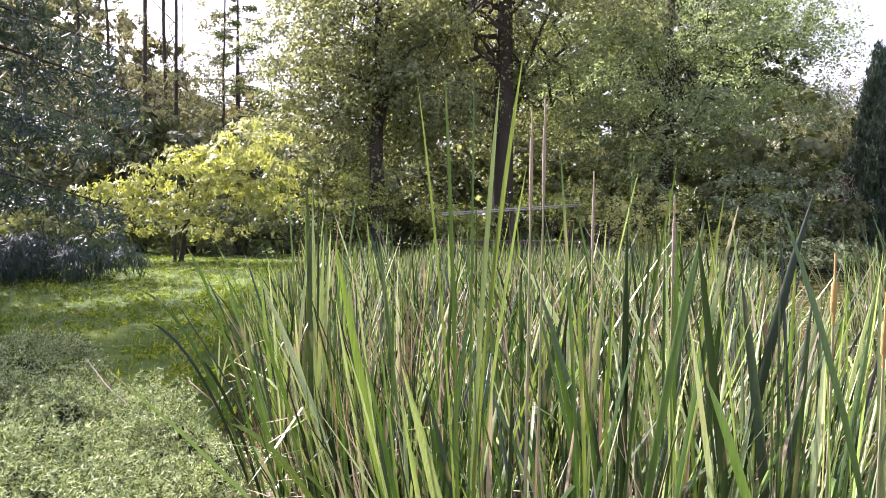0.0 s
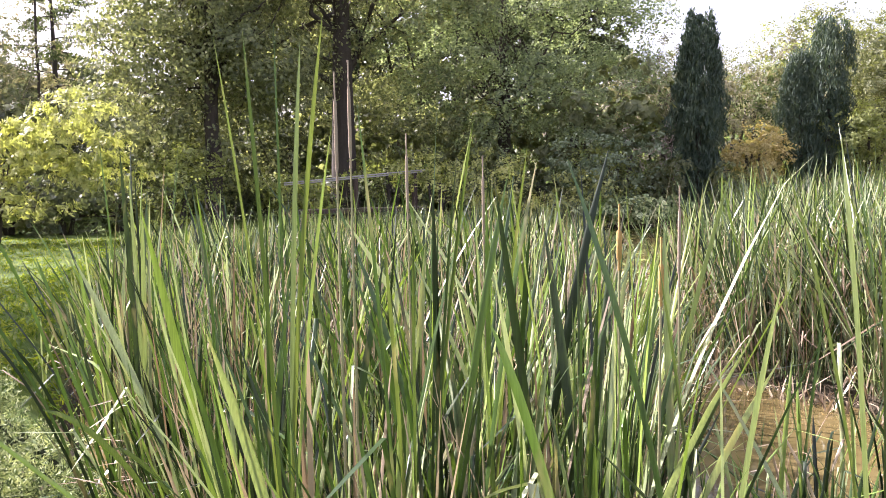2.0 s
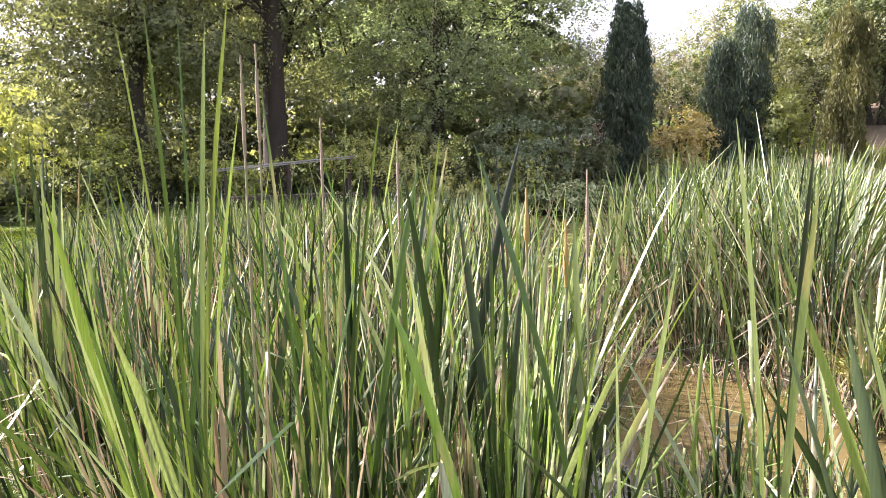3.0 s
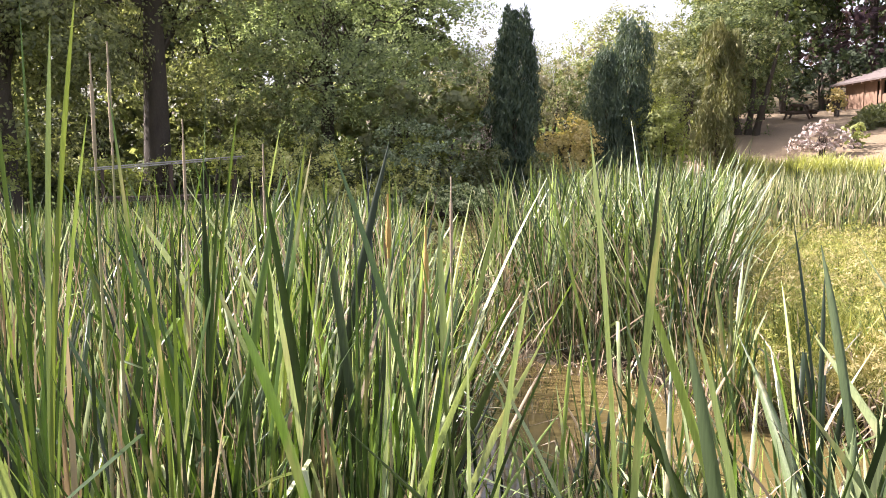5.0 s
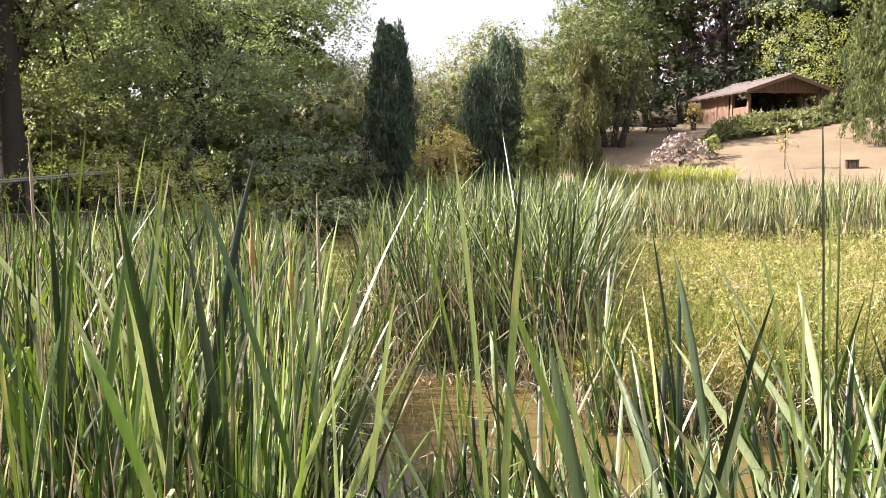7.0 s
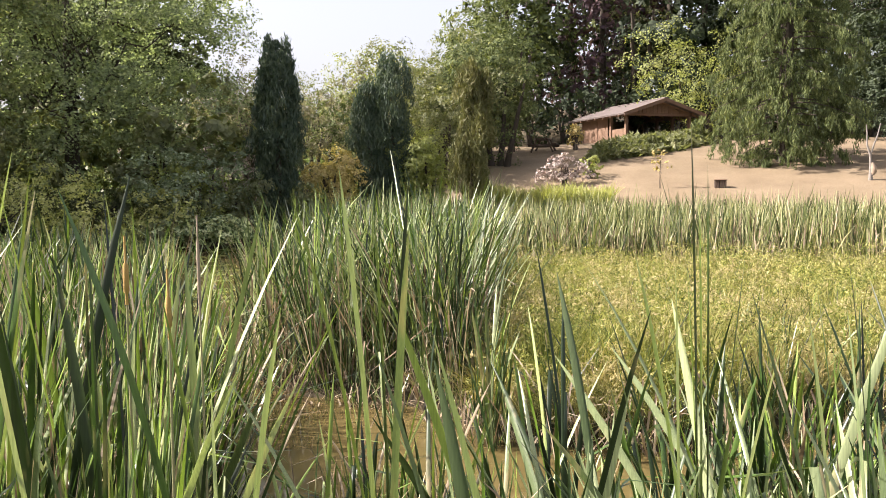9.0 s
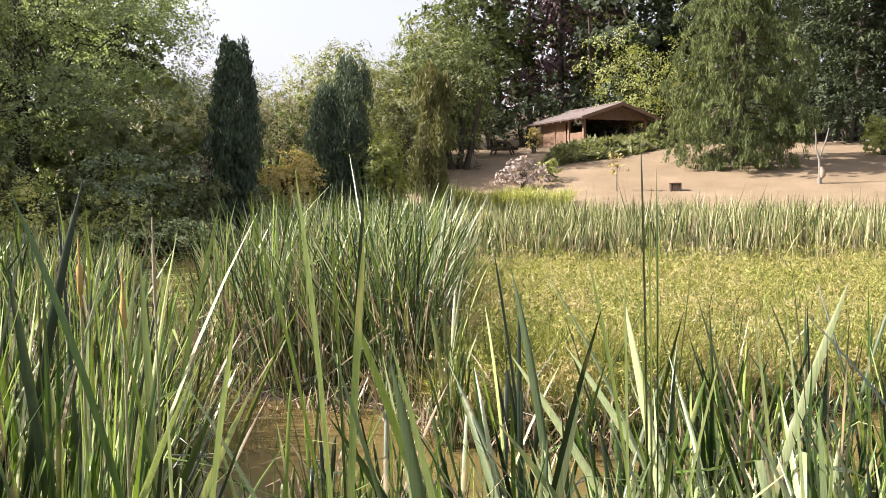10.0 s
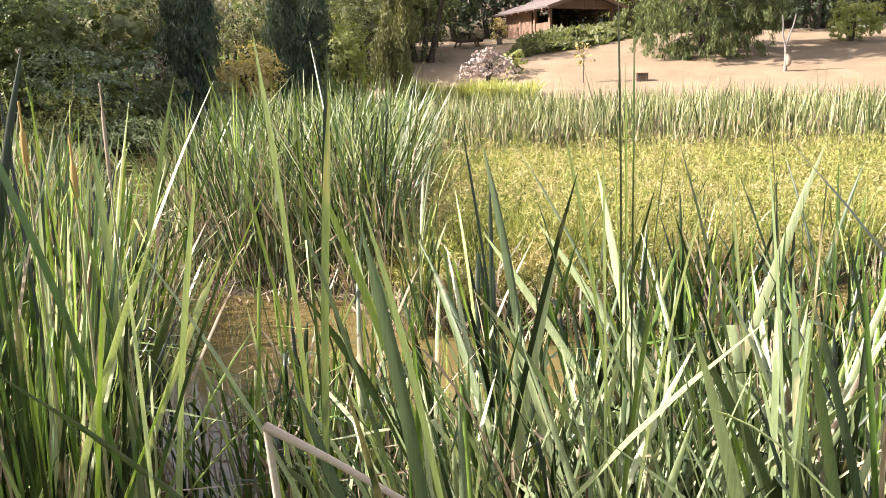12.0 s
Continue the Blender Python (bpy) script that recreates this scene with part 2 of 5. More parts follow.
def ground_material():
    m, nt, p, out = nodes_of("ground_cover")
    geo = nt.nodes.new("ShaderNodeNewGeometry")
    sep = nt.nodes.new("ShaderNodeSeparateXYZ")
    nt.links.new(geo.outputs["Position"], sep.inputs[0])
    grass = ramp(nt, [(0.014, 0.032, 0.008), (0.06, 0.095, 0.012), (0.27, 0.285, 0.028)], noise_of(nt, 1.6, 8, 0.68))
    dry = ramp(nt, [(0.11, 0.082, 0.052), (0.198, 0.15, 0.097), (0.285, 0.222, 0.152)], noise_of(nt, 0.5, 8, 0.65))
    wob = noise_of(nt, 0.3, 4)
    up = nt.nodes.new("ShaderNodeVectorMath")
    up.operation = "DOT_PRODUCT"
    up.inputs[1].default_value = (0.77, 0.64, 0)
    nt.links.new(geo.outputs["Position"], up.inputs[0])
    add = nt.nodes.new("ShaderNodeMath")
    add.operation = "MULTIPLY_ADD"
    nt.links.new(wob, add.inputs[0])
    add.inputs[1].default_value = 5.0
    nt.links.new(up.outputs["Value"], add.inputs[2])
    mr = nt.nodes.new("ShaderNodeMapRange")
    mr.inputs[1].default_value, mr.inputs[2].default_value = 31.0, 35.0
    nt.links.new(add.outputs[0], mr.inputs[0])
    side = nt.nodes.new("ShaderNodeVectorMath")
    side.operation = "DOT_PRODUCT"
    side.inputs[1].default_value = (1.0, -0.80, 0)
    nt.links.new(geo.outputs["Position"], side.inputs[0])
    far_side = nt.nodes.new("ShaderNodeMapRange")
    far_side.inputs[1].default_value, far_side.inputs[2].default_value = -1.5, 1.5
    nt.links.new(side.outputs["Value"], far_side.inputs[0])
    both = nt.nodes.new("ShaderNodeMath")
    both.operation = "MULTIPLY"
    nt.links.new(mr.outputs[0], both.inputs[0])
    nt.links.new(far_side.outputs[0], both.inputs[1])
    c = mix(nt, both.outputs[0], grass, dry)
    mr3 = nt.nodes.new("ShaderNodeMapRange")
    mr3.inputs[1].default_value, mr3.inputs[2].default_value = 60.0, 66.0
    nt.links.new(add.outputs[0], mr3.inputs[0])
    c = mix(nt, mr3.outputs[0], c, ramp(nt, [(0.05, 0.04, 0.025), (0.10, 0.08, 0.045)], noise_of(nt, 1.2, 5)))
    mr2 = nt.nodes.new("ShaderNodeMapRange")
    mr2.inputs[1].default_value, mr2.inputs[2].default_value = 0.10, 0.22
    nt.links.new(sep.outputs[2], mr2.inputs[0])
    c = mix(nt, mr2.outputs[0], (0.045, 0.036, 0.022), c)
    fine = noise_of(nt, 14, 5, 0.7)
    c = mix(nt, 1.0, c, ramp(nt, [(0.6, 0.6, 0.6), (1.3, 1.3, 1.3)], fine), "MULTIPLY")
    nt.links.new(c, p.inputs["Base Color"])
    p.inputs["Roughness"].default_value = 0.9
    p.inputs["Specular IOR Level"].default_value = 0.15
    bump(nt, p, fine, 0.6, 0.05)
    return m


def water_material():
    m, nt, p, out = nodes_of("pond_water")
    c = ramp(nt, [(0.065, 0.05, 0.019), (0.105, 0.08, 0.031), (0.145, 0.11, 0.048)], noise_of(nt, 1.1, 4))
    nt.links.new(c, p.inputs["Base Color"])
    p.inputs["Roughness"].default_value = 0.05
    p.inputs["IOR"].default_value = 1.33
    bump(nt, p, noise_of(nt, 6, 3), 0.06, 0.02)
    return m


m_ground = ground_material()
m_water = water_material()


# ---- mesh helpers ----
def mesh_np(name, verts, faces, mat, smooth=True):
    """A mesh from arrays: points (n, 3) and faces (m, k)."""
    verts = np.asarray(verts, dtype=np.float32).reshape(-1, 3)
    faces = np.asarray(faces, dtype=np.int32)
    k = faces.shape[1]
    me = bpy.data.meshes.new(name)
    me.vertices.add(len(verts))
    me.vertices.foreach_set("co", verts.ravel())
    me.loops.add(faces.size)
    me.loops.foreach_set("vertex_index", faces.ravel())
    me.polygons.add(len(faces))
    me.polygons.foreach_set("loop_start", np.arange(0, faces.size, k, dtype=np.int32))
    if smooth:
        me.polygons.foreach_set("use_smooth", np.ones(len(faces), dtype=bool))
    me.update(calc_edges=True)
    me.materials.append(mat)
    return me


def part(name, me, parent, label=""):
    ob = new(name, me)
    ob.parent = parent
    if label:
        ob["label"] = label
    return ob


def thing(name, x, y, z, label, category, group="", kind=""):
    ob = new(name)
    ob.location = (x, y, z)
    return tagged(ob, label, category, group, kind)


def bm_mesh(name, bm, mat, smooth=False):
    me = bpy.data.meshes.new(name)
    bm.to_mesh(me)
    bm.free()
    me.materials.append(mat)
    if smooth:
        me.polygons.foreach_set("use_smooth", np.ones(len(me.polygons), dtype=bool))
    return me


def box_bm(bm, sx, sy, sz, m, bevel=0.0):
    geo = bmesh.ops.create_cube(bm, size=1.0)
    bmesh.ops.scale(bm, vec=(sx, sy, sz), verts=geo["verts"])
    if bevel:
        edges = list({e for v in geo["verts"] for e in v.link_edges})
        res = bmesh.ops.bevel(bm, geom=edges, offset=bevel, segments=1, affect="EDGES")
        vs = list({v for f in res["faces"] for v in f.verts} | {v for v in geo["verts"] if v.is_valid})
    else:
        vs = geo["verts"]
    bmesh.ops.transform(bm, matrix=m, verts=vs)


def tube(pts, radii, sides=7):
    """Points and faces of a tapered tube along a line."""
    pts = np.asarray(pts, float)
    radii = np.asarray(radii, float)
    d = np.gradient(pts, axis=0)
    d /= np.linalg.norm(d, axis=1, keepdims=True) + 1e-9
    ref = np.where(np.abs(d[:, 2:3]) > 0.9, np.array([[1.0, 0, 0]]), np.array([[0, 0, 1.0]]))
    a = np.cross(d, ref)
    a /= np.linalg.norm(a, axis=1, keepdims=True) + 1e-9
    b = np.cross(d, a)
    ang = np.arange(sides) * 2 * np.pi / sides
    ring = pts[:, None, :] + radii[:, None, None] * (np.cos(ang)[None, :, None] * a[:, None, :] + np.sin(ang)[None, :, None] * b[:, None, :])
    n = len(pts)
    i = np.arange(n - 1)[:, None] * sides
    j = np.arange(sides)[None, :]
    f = np.stack([i + j, i + (j + 1) % sides, i + sides + (j + 1) % sides, i + sides + j], -1).reshape(-1, 4)
    return ring.reshape(-1, 3), f


def merge(parts):
    vs, fs, k = [], [], 0
    for v, f in parts:
        vs.append(v)
        fs.append(f + k)
        k += len(v)
    return np.concatenate(vs), np.concatenate(fs)


def blade_arrays(rng, base, height, width, lean, bend, seg=5, across=2, fold=0.25, az=None, face=None, kink=0.0):
    """Long tapering leaves. base (n,3); height, width, lean, bend (n). Across 3: with a keel along the middle."""
    n = len(base)
    az = rng.uniform(0, 2 * np.pi, n) if az is None else az
    face = az + np.pi / 2 + rng.normal(0, 0.5, n) if face is None else face
    s = (np.linspace(0, 1, seg + 1) ** 0.75)[None, :]
    out = lean[:, None] * s + bend[:, None] * s ** 2.4
    up = s - 0.30 * (bend[:, None] ** 2) * s ** 2.6
    if kink > 0:
        broken = rng.random(n) < kink
        at = rng.uniform(0.45, 0.85, n)[:, None]
        over = np.clip(s - at, 0, None) * broken[:, None]
        up = up - over * rng.uniform(0.8, 1.7, n)[:, None]
        out = out + over * rng.uniform(0.05, 0.55, n)[:, None]
    h = height[:, None]
    c = np.stack([base[:, 0:1] + np.cos(az)[:, None] * out * h, base[:, 1:2] + np.sin(az)[:, None] * out * h, base[:, 2:3] + up * h], -1)
    prof = np.clip(0.55 + 1.6 * s, 0, 1) * np.clip((1 - s) * 8.0, 0.03, 1) ** 0.7
    tw = face[:, None] + rng.normal(0, 0.5, n)[:, None] * s
    side = np.stack([np.cos(tw), np.sin(tw), np.zeros_like(tw)], -1) * (width[:, None] * prof * 0.5)[..., None]
    if across == 2:
        v = np.stack([c - side, c + side], 2)
    else:
        nrm = np.stack([-np.sin(tw), np.cos(tw), np.zeros_like(tw)], -1) * (width[:, None] * prof * fold)[..., None]
        v = np.stack([c - side, c + nrm, c + side], 2)
    v = v.reshape(n, -1, 3)
    i = np.arange(seg)[:, None] * across + np.arange(across - 1)[None, :]
    f = np.stack([i, i + 1, i + across + 1, i + across], -1).reshape(-1, 4)
    f = (f[None] + (np.arange(n) * (seg + 1) * across)[:, None, None]).reshape(-1, 4)
    return v.reshape(-1, 3), f


def leaf_cloud(rng, centres, size, aspect=1.6, flat=0.5, hang=0.0, updown=None, normals=None):
    """One small pointed leaf for each centre: four corners, tilted at random, or roughly square to the given normals."""
    n = len(centres)
    a = rng.normal(0, 1, (n, 3))
    a[:, 2] *= 1 - flat
    a[:, 2] -= hang
    if updown is not None:
        a[:, 2] += updown
    if normals is None:
        ref = rng.normal(0, 1, (n, 3)) + np.array([0, 0, 1.2 * flat])
    else:
        ref = normals + rng.normal(0, 0.2, (n, 3))
        ref /= np.linalg.norm(ref, axis=1, keepdims=True) + 1e-9
        a = a - ref * np.sum(a * ref, axis=1, keepdims=True)
    a /= np.linalg.norm(a, axis=1, keepdims=True) + 1e-9
    b = np.cross(a, ref)
    b /= np.linalg.norm(b, axis=1, keepdims=True) + 1e-9
    sz = size * rng.uniform(0.6, 1.35, n)[:, None]
    a = a * sz * aspect * 0.5
    b = b * sz * 0.5
    v = np.stack([centres - a, centres + b * 0.9 - a * 0.1, centres + a, centres - b * 0.9 - a * 0.1], 1)
    f = np.arange(n * 4).reshape(n, 4)
    return v.reshape(-1, 3), f


def inside(poly, x, y):
    res = np.zeros(np.shape(x), bool)
    j = len(poly) - 1
    for i in range(len(poly)):
        xi, yi = poly[i]
        xj, yj = poly[j]
        hit = ((yi > y) != (yj > y)) & (x < (xj - xi) * (y - yi) / (yj - yi + 1e-12) + xi)
        res ^= hit
        j = i
    return res


def edge_dist(poly, x, y):
    best = np.full(np.shape(x), 1e9)
    for i in range(len(poly)):
        x0, y0 = poly[i]
        x1, y1 = poly[(i + 1) % len(poly)]
        dx, dy = x1 - x0, y1 - y0
        t = np.clip(((x - x0) * dx + (y - y0) * dy) / (dx * dx + dy * dy), 0, 1)
        best = np.minimum(best, np.hypot(x - x0 - t * dx, y - y0 - t * dy))
    return np.where(inside(poly, x, y), best, -best)


POND = [(-0.75, 2.2), (0.0, 1.05), (0.8, 0.35), (1.9, -0.4), (4, -2), (10, -4), (22, -3), (30, 5), (28, 14), (24, 21), (17, 26), (9, 26), (2, 24), (-3.2, 17), (-2.4, 10), (-1.7, 6.2), (-1.1, 4.2)]
BANK = [(3.5, 6.9), (3.62, 5.95), (4.1, 5.05), (4.0, 4.05), (4.3, 3.45), (4.75, 2.95), (6.1, 2.7), (9, 1.2), (20, -0.5), (27, 6), (24, 15), (16, 22), (11, 18), (7, 12), (4.6, 8.8)]
HILL_U = [-200, 26, 32, 37, 43, 51, 60, 75, 120, 400]
HILL_Z = [0.36, 0.42, 1.0, 1.95, 3.3, 4.55, 4.8, 7.0, 14.0, 24.0]


def ripple(x, y, s, k):
    return np.sin(x * s + 1.3 * k) * np.cos(y * s * 0.83 + 0.7 * k) + 0.5 * np.sin(x * s * 2.1 + y * s * 1.7 + k)


def ground_z(x, y):
    x, y = np.asarray(x, float), np.asarray(y, float)
    z = np.interp(0.77 * x + 0.64 * y, HILL_U, HILL_Z)
    z = z + 0.04 * ripple(x, y, 0.6, 1) + 0.015 * ripple(x, y, 2.3, 2)
    d = edge_dist(POND, x, y) + 0.05 * ripple(x, y, 4.0, 3)
    t = np.clip(d / 0.9 + 0.25, 0, 1)
    z = z * (1 - t) + (-0.45) * t
    b = edge_dist(BANK, x, y) + 0.05 * ripple(x, y, 5.0, 4)
    u = np.clip(b / 0.28 + 0.6, 0, 1)
    return np.where(d > 0, np.maximum(z, -0.45 + u * (0.58 + 0.03 * ripple(x, y, 3.0, 5))), z)


def build_ground():
    def axis(lo, hi):
        near = np.arange(-6, 14.001, 0.25)
        mid1 = np.arange(14.6, 60, 0.9)
        far = np.geomspace(62, 1500, 24)
        neg = -np.concatenate([np.arange(6.6, 45, 1.1), np.geomspace(47, 1500, 22)])[::-1]
        return np.concatenate([neg, near, mid1, far])
    xs, ys = axis(0, 0), axis(0, 0)
    gx, gy = np.meshgrid(xs, ys)
    gz = ground_z(gx, gy)
    v = np.stack([gx, gy, gz], -1).reshape(-1, 3)
    nx = len(xs)
    i, j = np.meshgrid(np.arange(nx - 1), np.arange(len(ys) - 1))
    k = (j * nx + i).ravel()
    f = np.stack([k, k + 1, k + nx + 1, k + nx], -1)
    tagged(new("ground", mesh_np("ground", v, f, m_ground)), "lawn, pond bed and sandy slope as one ground", "ground", kind="structure")
    xs, ys = np.linspace(-4, 32, 60), np.linspace(-5, 28, 60)
    gx, gy = np.meshgrid(xs, ys)
    v = np.stack([gx, gy, 0.002 * ripple(gx, gy, 1.5, 1)], -1).reshape(-1, 3)
    i, j = np.meshgrid(np.arange(59), np.arange(59))
    k = (j * 60 + i).ravel()
    f = np.stack([k, k + 1, k + 61, k + 60], -1)
    tagged(new("water", mesh_np("water", v, f, m_water)), "murky brown pond water with duckweed", "water", kind="structure")


build_ground()


# ---- trees ----
def limb_line(rng, p0, p1, wob, n=6):
    t = np.linspace(0, 1, n)[:, None]
    p = p0 * (1 - t) + p1 * t
    w = rng.normal(0, wob, (n, 3))
    w[0] = w[-1] = 0
    return p + w


def crown_points(rng, lobes, clumps, per, spread, shell=0.45, layer=0.75):
    """Leaf centres in clumps, the clumps scattered through the outer part of each lobe (x, y, z, rx, ry, rz)."""
    lobes = np.asarray(lobes, float)
    vol = np.prod(lobes[:, 3:], axis=1) ** 0.75
    pick = rng.choice(len(lobes), clumps, p=vol / vol.sum())
    d = rng.normal(0, 1, (clumps, 3))
    d /= np.linalg.norm(d, axis=1, keepdims=True)
    r = rng.uniform(shell, 1.06, (clumps, 1)) ** 0.6
    c = lobes[pick, :3] + d * r * lobes[pick, 3:]
    size = spread * rng.uniform(0.7, 1.9, clumps)
    num = np.maximum(3, (per * (size / size.mean()) ** 1.6).astype(int))
    tufts = np.maximum(1, num // 11)
    ti = np.repeat(np.arange(clumps), tufts)
    dome = rng.normal(0, 1, (len(ti), 3))
    dome[:, 2] = np.abs(dome[:, 2]) * 1.1 - 0.3
    dome += 0.5 * d[ti]
    dome /= np.linalg.norm(dome, axis=1, keepdims=True)
    off = dome * (size[ti] * rng.uniform(0.55, 1.1, len(ti)))[:, None] * np.array([2.0 - layer, 2.0 - layer, layer])
    li = np.repeat(np.arange(len(ti)), rng.integers(7, 16, len(ti)))
    fuzz = rng.normal(0, 0.17, (len(li), 3)) * size[ti][li][:, None]
    fuzz -= dome[li] * np.sum(fuzz * dome[li], axis=1, keepdims=True) * 0.6
    return (c[ti] + off)[li] + fuzz, c, dome[li]


def broad_tree(x, y, name, label, category, seed, trunk, lobes, mat, leaf, clumps, per, spread, radius, lean=(0, 0), limbs=9, aspect=1.6, flat=0.5, hang=0.0, shell=0.45, group="", z=None, stems=1, layer=0.75):
    """A tree: tapered trunk, limbs that reach into the crown, a crown of small leaves in clumps."""
    rng = np.random.default_rng(seed)
    z = float(ground_z(x, y)) if z is None else z
    t = thing(name, x, y, z, label, category, group)
    pts, centres, outward = crown_points(rng, lobes, clumps, per, spread, shell, layer)
    for k in range(stems):
        off = np.array([rng.normal(0, 0.05), rng.normal(0, 0.05), 0]) * trunk if stems > 1 else np.zeros(3)
        top = np.array([lean[0] + off[0] * 3, lean[1] + off[1] * 3, trunk])
        line = limb_line(rng, off + np.array([0, 0, -0.15]), top, 0.010 * trunk / 3, 9)
        part("trunk", mesh_np("trunk", *tube(line, radius * np.linspace(1.15, 0.35, 9) * np.array([1.25] + [1] * 8), 9), m_bark), t)
    for k in range(limbs):
        goal = centres[rng.integers(len(centres))]
        at = rng.uniform(0.35, 0.98)
        start = np.array([lean[0] * at, lean[1] * at, trunk * at])
        line = limb_line(rng, start, goal, 0.10 + 0.02 * trunk, 7)
        r0 = radius * (1.1 - 0.8 * at) * rng.uniform(0.2, 0.45)
        part("limb", mesh_np("limb", *tube(line, np.linspace(r0, r0 * 0.2, 7), 6), m_bark), t)
    part("crown", mesh_np("crown", *leaf_cloud(rng, pts, leaf, aspect, flat, hang, normals=outward), mat, False), t)
    return t


def column_conifer(x, y, name, label, seed, height, radius, mat, n, leaf, base=0.0, twin=False, ragged=0.12):
    """A narrow upright conifer: sprays that point upwards round a lumpy spindle."""
    rng = np.random.default_rng(seed)
    t = thing(name, x, y, float(ground_z(x, y)), label, "conifer", "columnar conifers by the pond")
    allp = []
    spec = [(0.0, 0.0, height, radius)] if not twin else [(0.36, -0.26, height, radius * 0.55), (-0.40, 0.29, height * 0.82, radius * 0.48)]
    for ox, oy, hh, rr in spec:
        tips = max(60, n // 230)
        per = n // tips // len(spec)
        ta = rng.uniform(0, 2 * np.pi, tips)
        th = rng.uniform(0.0, 1.0, tips) ** 0.85
        rad = lambda s: rr * np.clip(1.0 - np.clip(s, 0, 1) ** 6.0, 0.0, 1) ** 0.55 * np.clip(0.72 + 0.8 * s, 0, 1)
        for k in range(tips):
            length = hh * rng.uniform(0.12, 0.22)
            u = rng.random(per)
            s0 = th[k] * 0.93
            s = np.clip(s0 + (u - 0.4) * length / hh, 0.0, 1.03)
            r = rad(np.full(per, s0)) * (0.86 + ragged * rng.normal()) * (0.55 + 0.5 * np.clip(1.2 - u, 0, 1)) + 0.03
            a = ta[k] + rng.normal(0, 0.20, per)
            p = np.stack([ox + np.cos(a) * r, oy + np.sin(a) * r, base + s * hh], -1)
            allp.append(p + rng.normal(0, 0.06, p.shape))
        part("trunk", mesh_np("trunk", *tube(np.array([[ox, oy, -0.2], [ox, oy, hh * 0.5], [ox, oy, hh * 0.93]]), [0.13, 0.08, 0.02], 7), m_bark), t)
    for ox, oy, hh, rr in spec:
        m = n // 4 // len(spec)
        s, a = rng.random(m), rng.uniform(0, 2 * np.pi, m)
        r = rr * np.clip(1 - s ** 6.0, 0, 1) ** 0.55 * np.clip(0.72 + 0.8 * s, 0, 1) * rng.uniform(0.45, 0.85, m)
        allp.append(np.stack([ox + np.cos(a) * r, oy + np.sin(a) * r, base + s * hh], -1))
    pts = np.concatenate(allp)
    part("crown", mesh_np("crown", *leaf_cloud(rng, pts, leaf, 4.6, 0.0, 0.0, updown=2.4), mat, False), t)
    return t


def drooping_conifer(x, y, name, label, seed, height, radius, mat, boughs, per, leaf, start=0.04, droop=0.35, hang=1.4, group="", z=None, trunk_r=0.3, taper=0.9, thick=1.0, fronds=0, skirt=1.0):
    """A broad conifer: whorls of boughs that sag, with sprays hanging from each."""
    rng = np.random.default_rng(seed)
    z = float(ground_z(x, y)) if z is None else z
    t = thing(name, x, y, z, label, "conifer", group)
    part("trunk", mesh_np("trunk", *tube(np.array([[0, 0, -0.2], [0, 0, height * 0.5], [0, 0, height]]), [trunk_r, trunk_r * 0.6, 0.03], 9), m_bark), t)
    pts = []
    for k in range(boughs):
        s = start + (1 - start) * (k + rng.random()) / boughs
        a = k * 2.399 + rng.normal(0, 0.3)
        ln = radius * (1 - s) ** taper * rng.uniform(0.7, 1.12) * min(1.0, skirt + 4 * s) + 0.25
        u = np.linspace(0, 1, 6)
        rise = 0.10 * ln * u - droop * ln * u ** 2 + 0.06 * ln * u ** 4
        line = np.stack([np.cos(a) * ln * u, np.sin(a) * ln * u, s * height + rise], -1)
        if ln > radius * 0.25:
            part("bough", mesh_np("bough", *tube(line, np.linspace(0.02 + 0.006 * ln, 0.008, 6), 5), m_bark), t)
        m = int(per * (0.35 + ln / radius))
        if fronds:
            q = rng.integers(0, fronds, m)
            fv, fs = rng.uniform(0.25, 1.02, fronds) ** 0.7, rng.normal(0, 0.16, fronds) * ln
            fl = rng.uniform(0.3, 1.0, fronds) * 0.75
            v, down = fv[q] + rng.normal(0, 0.012, m), rng.random(m)
            p = np.stack([np.interp(v, u, line[:, i]) for i in range(3)], -1)
            side = fs[q] + rng.normal(0, 0.10, m) * (1.1 - down)
            out = rng.normal(0, 0.08, m) + 0.12 * down
            p += np.stack([-np.sin(a) * side + np.cos(a) * out, np.cos(a) * side + np.sin(a) * out, -down * fl[q] - 0.25 * np.abs(side)], -1)
        else:
            v = rng.uniform(0.18, 1.03, m) ** 0.7
            side = rng.normal(0, 0.13 * ln * (0.5 + 0.5 * thick), m) * (0.4 + v)
            p = np.stack([np.interp(v, u, line[:, i]) for i in range(3)], -1)
            p[:, 0] += -np.sin(a) * side
            p[:, 1] += np.cos(a) * side
            p[:, 2] += -np.abs(rng.normal(0, 0.10 * ln * thick, m)) - np.abs(side) * 0.3 * (0.5 + 0.6 * hang) + rng.normal(0, 0.06, m)
        pts.append(p)
    part("crown", mesh_np("crown", *leaf_cloud(rng, np.concatenate(pts), leaf, 5.5 if leaf < 0.05 else 2.6, 0.35, hang), mat, False), t)
    return t


def polar(px_angle, d):
    a = radians(px_angle)
    return d * math.sin(a), d * math.cos(a)


